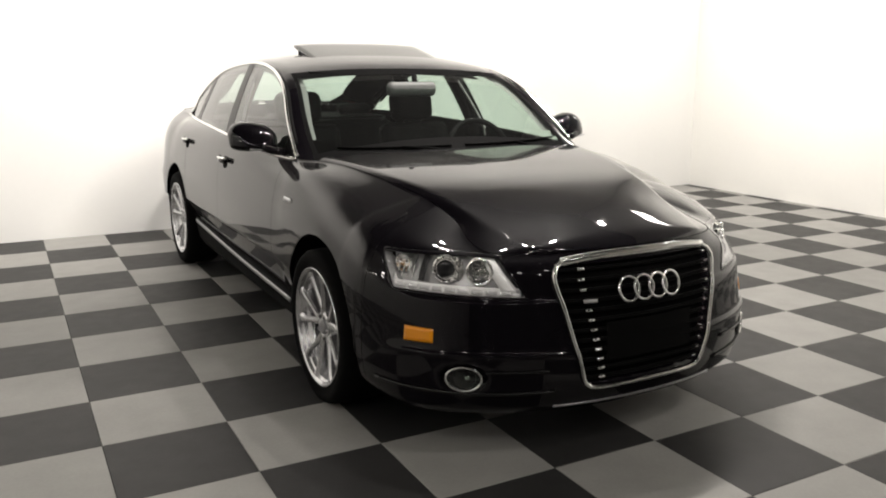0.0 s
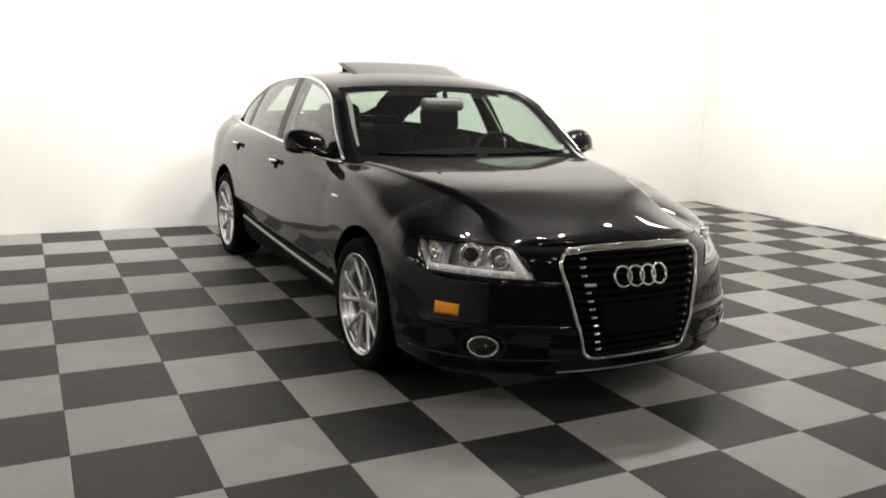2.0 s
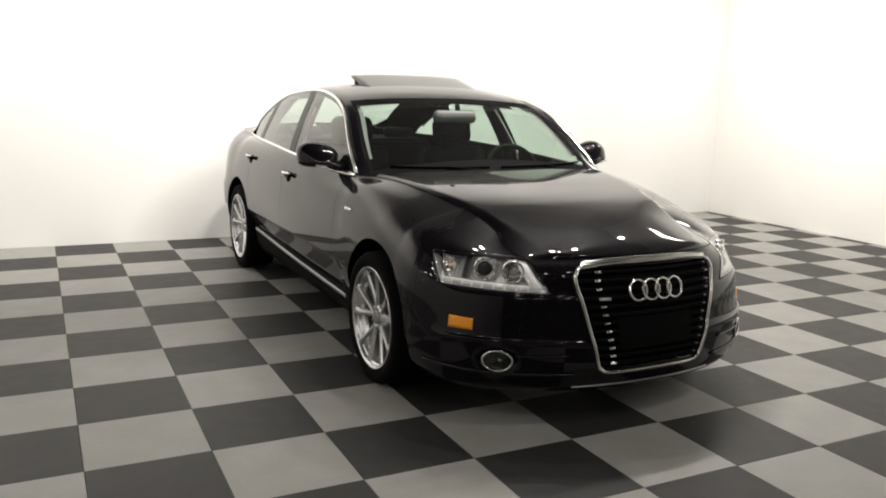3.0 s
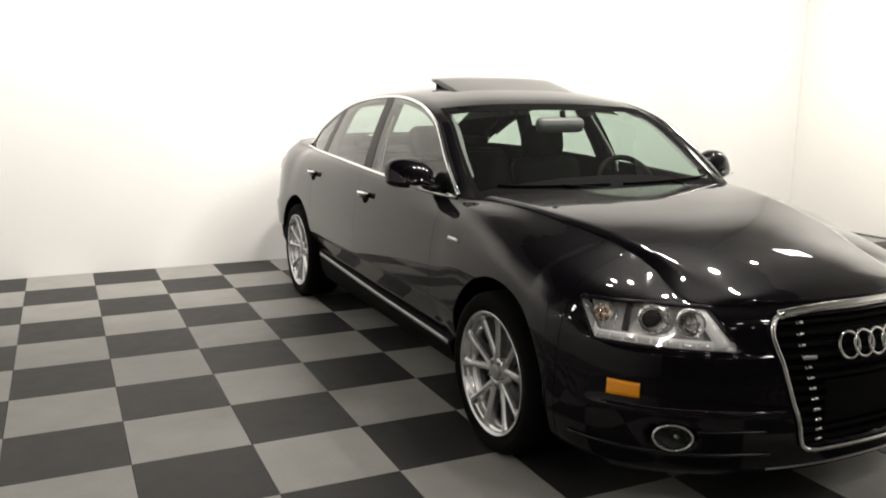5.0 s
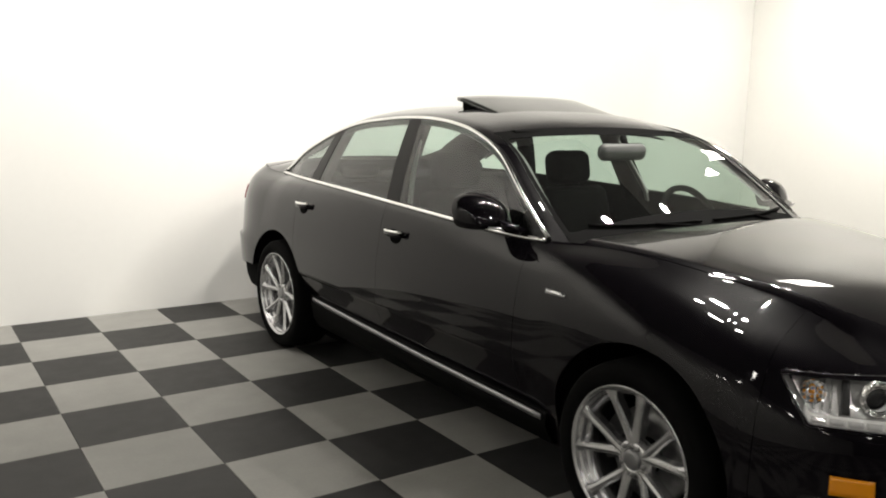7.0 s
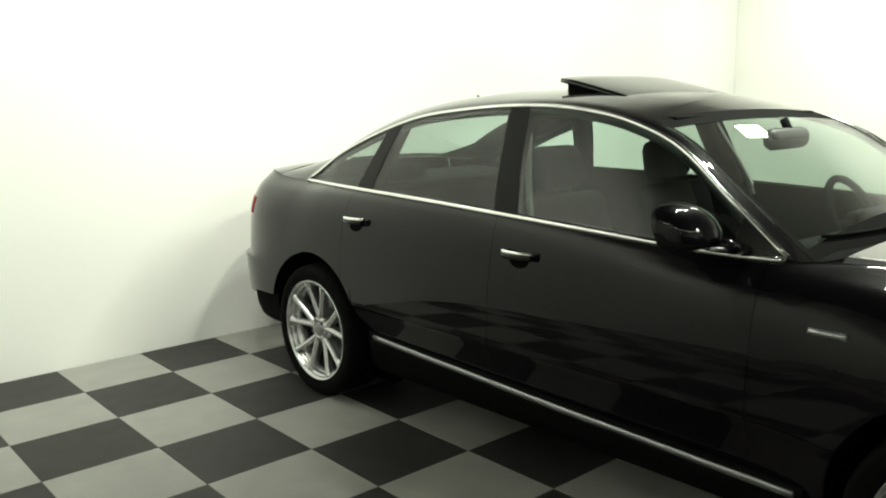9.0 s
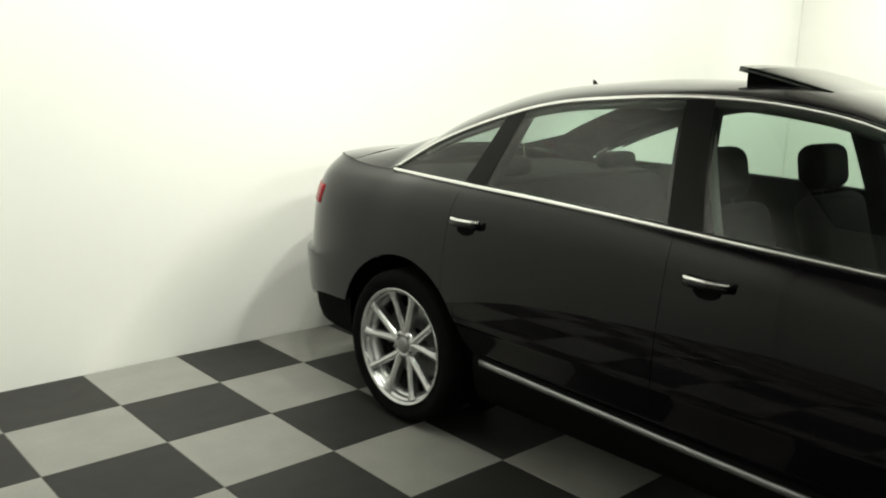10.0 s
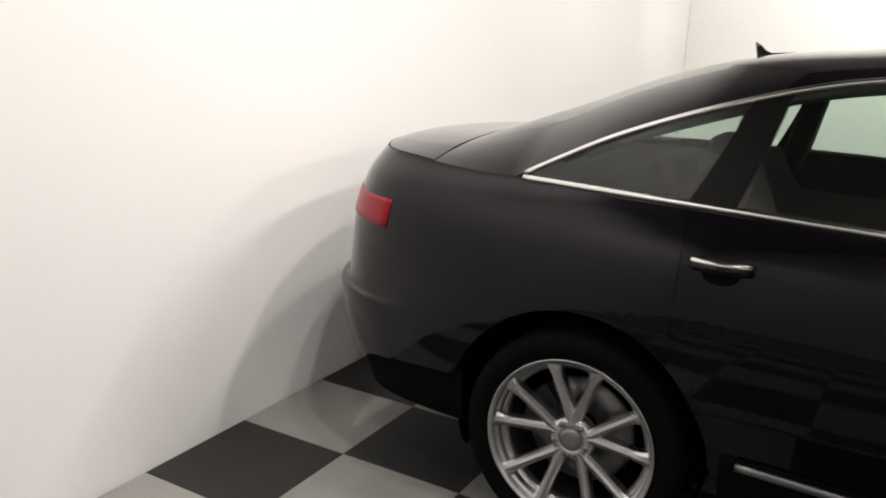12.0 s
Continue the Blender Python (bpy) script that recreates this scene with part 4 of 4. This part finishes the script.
for x0, x1 in ((-0.60, -0.02), (0.06, 0.66)):
    line = [(x, 0.475 + 0.10 * (x / 0.7) ** 2, roof_z(x, 0.475 + 0.10 * (x / 0.7) ** 2) + 0.010) for x in np.linspace(x0, x1, 14)]
    wiper = part("wiper", tube(line, 0.006, 6), SLAT, CAR, "black windscreen wiper")
    part("wiper_arm", tube([(x1 - 0.02, 0.40, roof_z(0.3, 0.43) + 0.004), (x1 - 0.10, 0.445, roof_z(x1 - 0.10, 0.45) + 0.016), line[7]], 0.007, 6), SLAT, wiper)
fin = []
for t in np.linspace(0, 1, 8):
    y = 2.50 + 0.115 * t
    h = 0.007 + 0.008 * t + 0.040 * min(1, max(0, (t - 0.62) / 0.30)) ** 1.2
    w = 0.018 * (1 - t * 0.75)
    z0 = roof_z(0, y) - 0.004
    fin.append([(-w, y, z0), (-w * 0.5, y + 0.01 * t, z0 + h * 0.8), (0, y + 0.012 * t, z0 + h), (w * 0.5, y + 0.01 * t, z0 + h * 0.8), (w, y, z0)])
part("aerial", grid_bm(fin), GLOSS_BLACK, CAR, "small black roof aerial fin")

# ---- cabin ----
def cushion(lo, hi, r=0.05):
    return block(lo, hi, r, 4)


def tilt(bm, deg, at):
    bmesh.ops.rotate(bm, cent=at, matrix=Matrix.Rotation(math.radians(deg), 3, "X"), verts=bm.verts)
    return bm


for s in (-1, 1):
    seat = part("front_seat", join([cushion((s * 0.37 - 0.25, 1.05, 0.42), (s * 0.37 + 0.25, 1.58, 0.60), 0.06)]), SEAT, CAR, "black leather front seat")
    back = cushion((s * 0.37 - 0.24, 1.53, 0.52), (s * 0.37 + 0.24, 1.66, 1.06), 0.06)
    part("seat_back", tilt(back, -17, (0, 1.58, 0.55)), SEAT, seat)
    part("headrest", tilt(cushion((s * 0.37 - 0.145, 1.71, 1.045), (s * 0.37 + 0.145, 1.83, 1.235), 0.055), -10, (0, 1.77, 1.1)), SEAT, seat)
    part("headrest_post", join([tube([(s * 0.37 + d, 1.735, 1.0), (s * 0.37 + d, 1.765, 1.15)], 0.007, 6) for d in (-0.06, 0.06)]), CHROME, seat)
    if s > 0:
        seat.location.y = -0.06
bench = part("rear_seat", cushion((-0.66, 2.02, 0.40), (0.66, 2.50, 0.60), 0.06), SEAT, CAR, "black leather rear bench")
part("seat_back", tilt(cushion((-0.66, 2.46, 0.52), (0.66, 2.62, 1.04), 0.05), -22, (0, 2.5, 0.55)), SEAT, bench)
for x in (-0.40, 0.40):
    part("headrest", cushion((x - 0.13, 2.70, 1.03), (x + 0.13, 2.80, 1.115), 0.04), SEAT, bench)
part("parcel_shelf", block((-0.66, 2.72, 0.98), (0.66, 3.36, 1.02), 0.01), CABIN, CAR)
dash = [[(x, y + 0.05 * (x / 0.7) ** 2, z) for x in np.linspace(-0.74, 0.74, 21)] for y, z in ((0.40, 0.93), (0.50, 0.955), (0.60, 0.968), (0.70, 0.955), (0.74, 0.90), (0.75, 0.75), (0.73, 0.55))]
dashboard = part("dashboard", grid_bm(dash), CABIN, CAR, "dark dashboard below the windscreen")
part("instrument_hood", cushion((0.19, 0.60, 0.92), (0.55, 0.76, 1.000), 0.03), CABIN, dashboard)
part("console", cushion((-0.13, 0.73, 0.40), (0.13, 1.62, 0.68), 0.04), CABIN, dashboard)
wheel_c = Vector((0.367, 0.83, 0.922))
ringp = [wheel_c + Vector((0.19 * math.cos(t), 0.19 * math.sin(t) * math.sin(math.radians(28)), 0.19 * math.sin(t) * math.cos(math.radians(28)))) for t in np.linspace(0, 2 * math.pi, 33)[:-1]]
steer = part("steering_wheel", tube(ringp, 0.016, 8, closed=True, up=(0, 1, 0.3)), SEAT, CAR, "black leather steering wheel")
part("hub", join([cushion((0.287, 0.79, 0.85), (0.447, 0.85, 0.97), 0.025), tube([wheel_c - Vector((0.18, 0, 0)), wheel_c + Vector((0.18, 0, 0))], 0.02, 6)]), CABIN, steer)
part("rear_view_mirror", cushion((-0.150, 0.930, 1.226), (0.148, 0.990, 1.306), 0.034), MIRROR_GREY, CAR, "grey rear-view mirror behind the windscreen")
part("mirror_mount", tube([(0.02, 0.955, 1.28), (0.03, 0.99, 1.335)], 0.016, 8), CABIN, CAR)
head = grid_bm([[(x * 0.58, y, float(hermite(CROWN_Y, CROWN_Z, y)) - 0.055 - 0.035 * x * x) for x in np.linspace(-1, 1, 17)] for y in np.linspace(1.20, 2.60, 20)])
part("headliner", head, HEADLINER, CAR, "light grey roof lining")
for s in (-1, 1):
    for y0, y1, wd, mt in ((1.555, 1.650, 0.125, CABIN), (2.499, 2.410, 0.10, CABIN)):
        zs = np.linspace(0.95, window_top((y0 + y1) / 2) - 0.004, 9)
        ys = np.linspace(y0, y1, 9)
        part("pillar_cover", grid_bm([[(s * (side_x(y, z) - a), y + d, z) for a, d in ((0.012, 0.0), (0.075, 0.012), (0.080, 0.5 * wd), (0.072, wd - 0.01), (0.012, wd))] for y, z in zip(ys, zs)], closed=True), mt, CAR)
    zs = np.linspace(0.95, 1.375, 9)
    part("seat_belt", grid_bm([[(s * (side_x(1.55, z) - a), 1.480 + 0.185 * (z - 0.95) / 0.425 + d, z) for a, d in ((0.035, 0.0), (0.033, 0.03), (0.045, 0.036), (0.047, 0.006))] for z in zs], closed=True), BELT, CAR, "pale grey seat belt beside the door pillar")
    part("sun_visor", cushion((s * 0.33 - 0.20, 1.10, 1.345), (s * 0.33 + 0.20, 1.26, 1.36), 0.006), CABIN, CAR)
    part("door_panel", grid_bm([[(s * (belt(y)[0] - 0.05 - 0.02 * (1.0 - z)), y, min(z, belt(y)[1] - 0.005)) for z in (0.42, 0.7, 0.9, 1.06)] for y in np.linspace(0.62, 2.7, 30)]), CABIN, CAR)
    part("a_pillar_cover", grid_bm([[(s * (side_x(y, window_top(y)) - 0.03 - d), y, window_top(y) - 0.015) for d in (0, 0.04, 0.085)] for y in np.linspace(0.66, 1.2, 12)]), GREYTRIM, CAR, "grey windscreen pillar cover")

# ---- the floor, tile by tile ----
floor = part("floor", block((LEFT_X - 0.15, FRONT_Y - 0.15, -0.12), (WALL_X + 0.15, WALL_Y + 0.15, -0.0145)), SUBFLOOR, None, "dark and light grey chequered floor of square tiles", smooth=False)
tagged(floor, category="floor", kind="structure")


def tile_bm():
    g = 0.0007
    bm = block((g, g, -0.016), (S - g, S - g, 0.0))
    top = [e for e in bm.edges if all(v.co.z > -0.001 for v in e.verts)]
    bmesh.ops.bevel(bm, geom=top, offset=0.0014, segments=1, affect="EDGES")
    return bm


meshes = []
for material in (TILE_L, TILE_D):
    me = bpy.data.meshes.new("tile")
    bm = tile_bm()
    bm.to_mesh(me)
    bm.free()
    me.materials.append(material)
    meshes.append(me)
far = ([], [])
random.seed(4)
I0, I1 = math.floor(LEFT_X / S), math.ceil(WALL_X / S)
J0 = math.floor(FRONT_Y / S)
for i in range(I0, I1):
    for j in range(J0, 10):
        odd = (i + j) % 2
        if -4 <= i <= 10 and -10 <= j <= 9:
            t = new("tile", meshes[odd])
            t.parent = floor
            t.location = (i * S, j * S, random.uniform(-0.0005, 0.0005))
        else:
            far[odd].append((i, j))
for odd, cells in enumerate(far):
    verts, faces = [], []
    g = 0.0007
    for i, j in cells:
        n = len(verts)
        x0, x1, y0, y1 = i * S + g, min(i * S + S - g, WALL_X), j * S + g, j * S + S - g
        verts += [(x0, y0, 0), (x1, y0, 0), (x1, y1, 0), (x0, y1, 0), (x0, y0, -0.014), (x1, y0, -0.014), (x1, y1, -0.014), (x0, y1, -0.014)]
        faces += [(n, n + 1, n + 2, n + 3), (n, n + 4, n + 5, n + 1), (n + 1, n + 5, n + 6, n + 2), (n + 2, n + 6, n + 7, n + 3), (n + 3, n + 7, n + 4, n)]
    me = bpy.data.meshes.new("tile_field")
    me.from_pydata(verts, [], faces)
    me.materials.append((TILE_L, TILE_D)[odd])
    ob = new("tile_field", me)
    ob.parent = floor
    tagged(ob, kind="stuff")
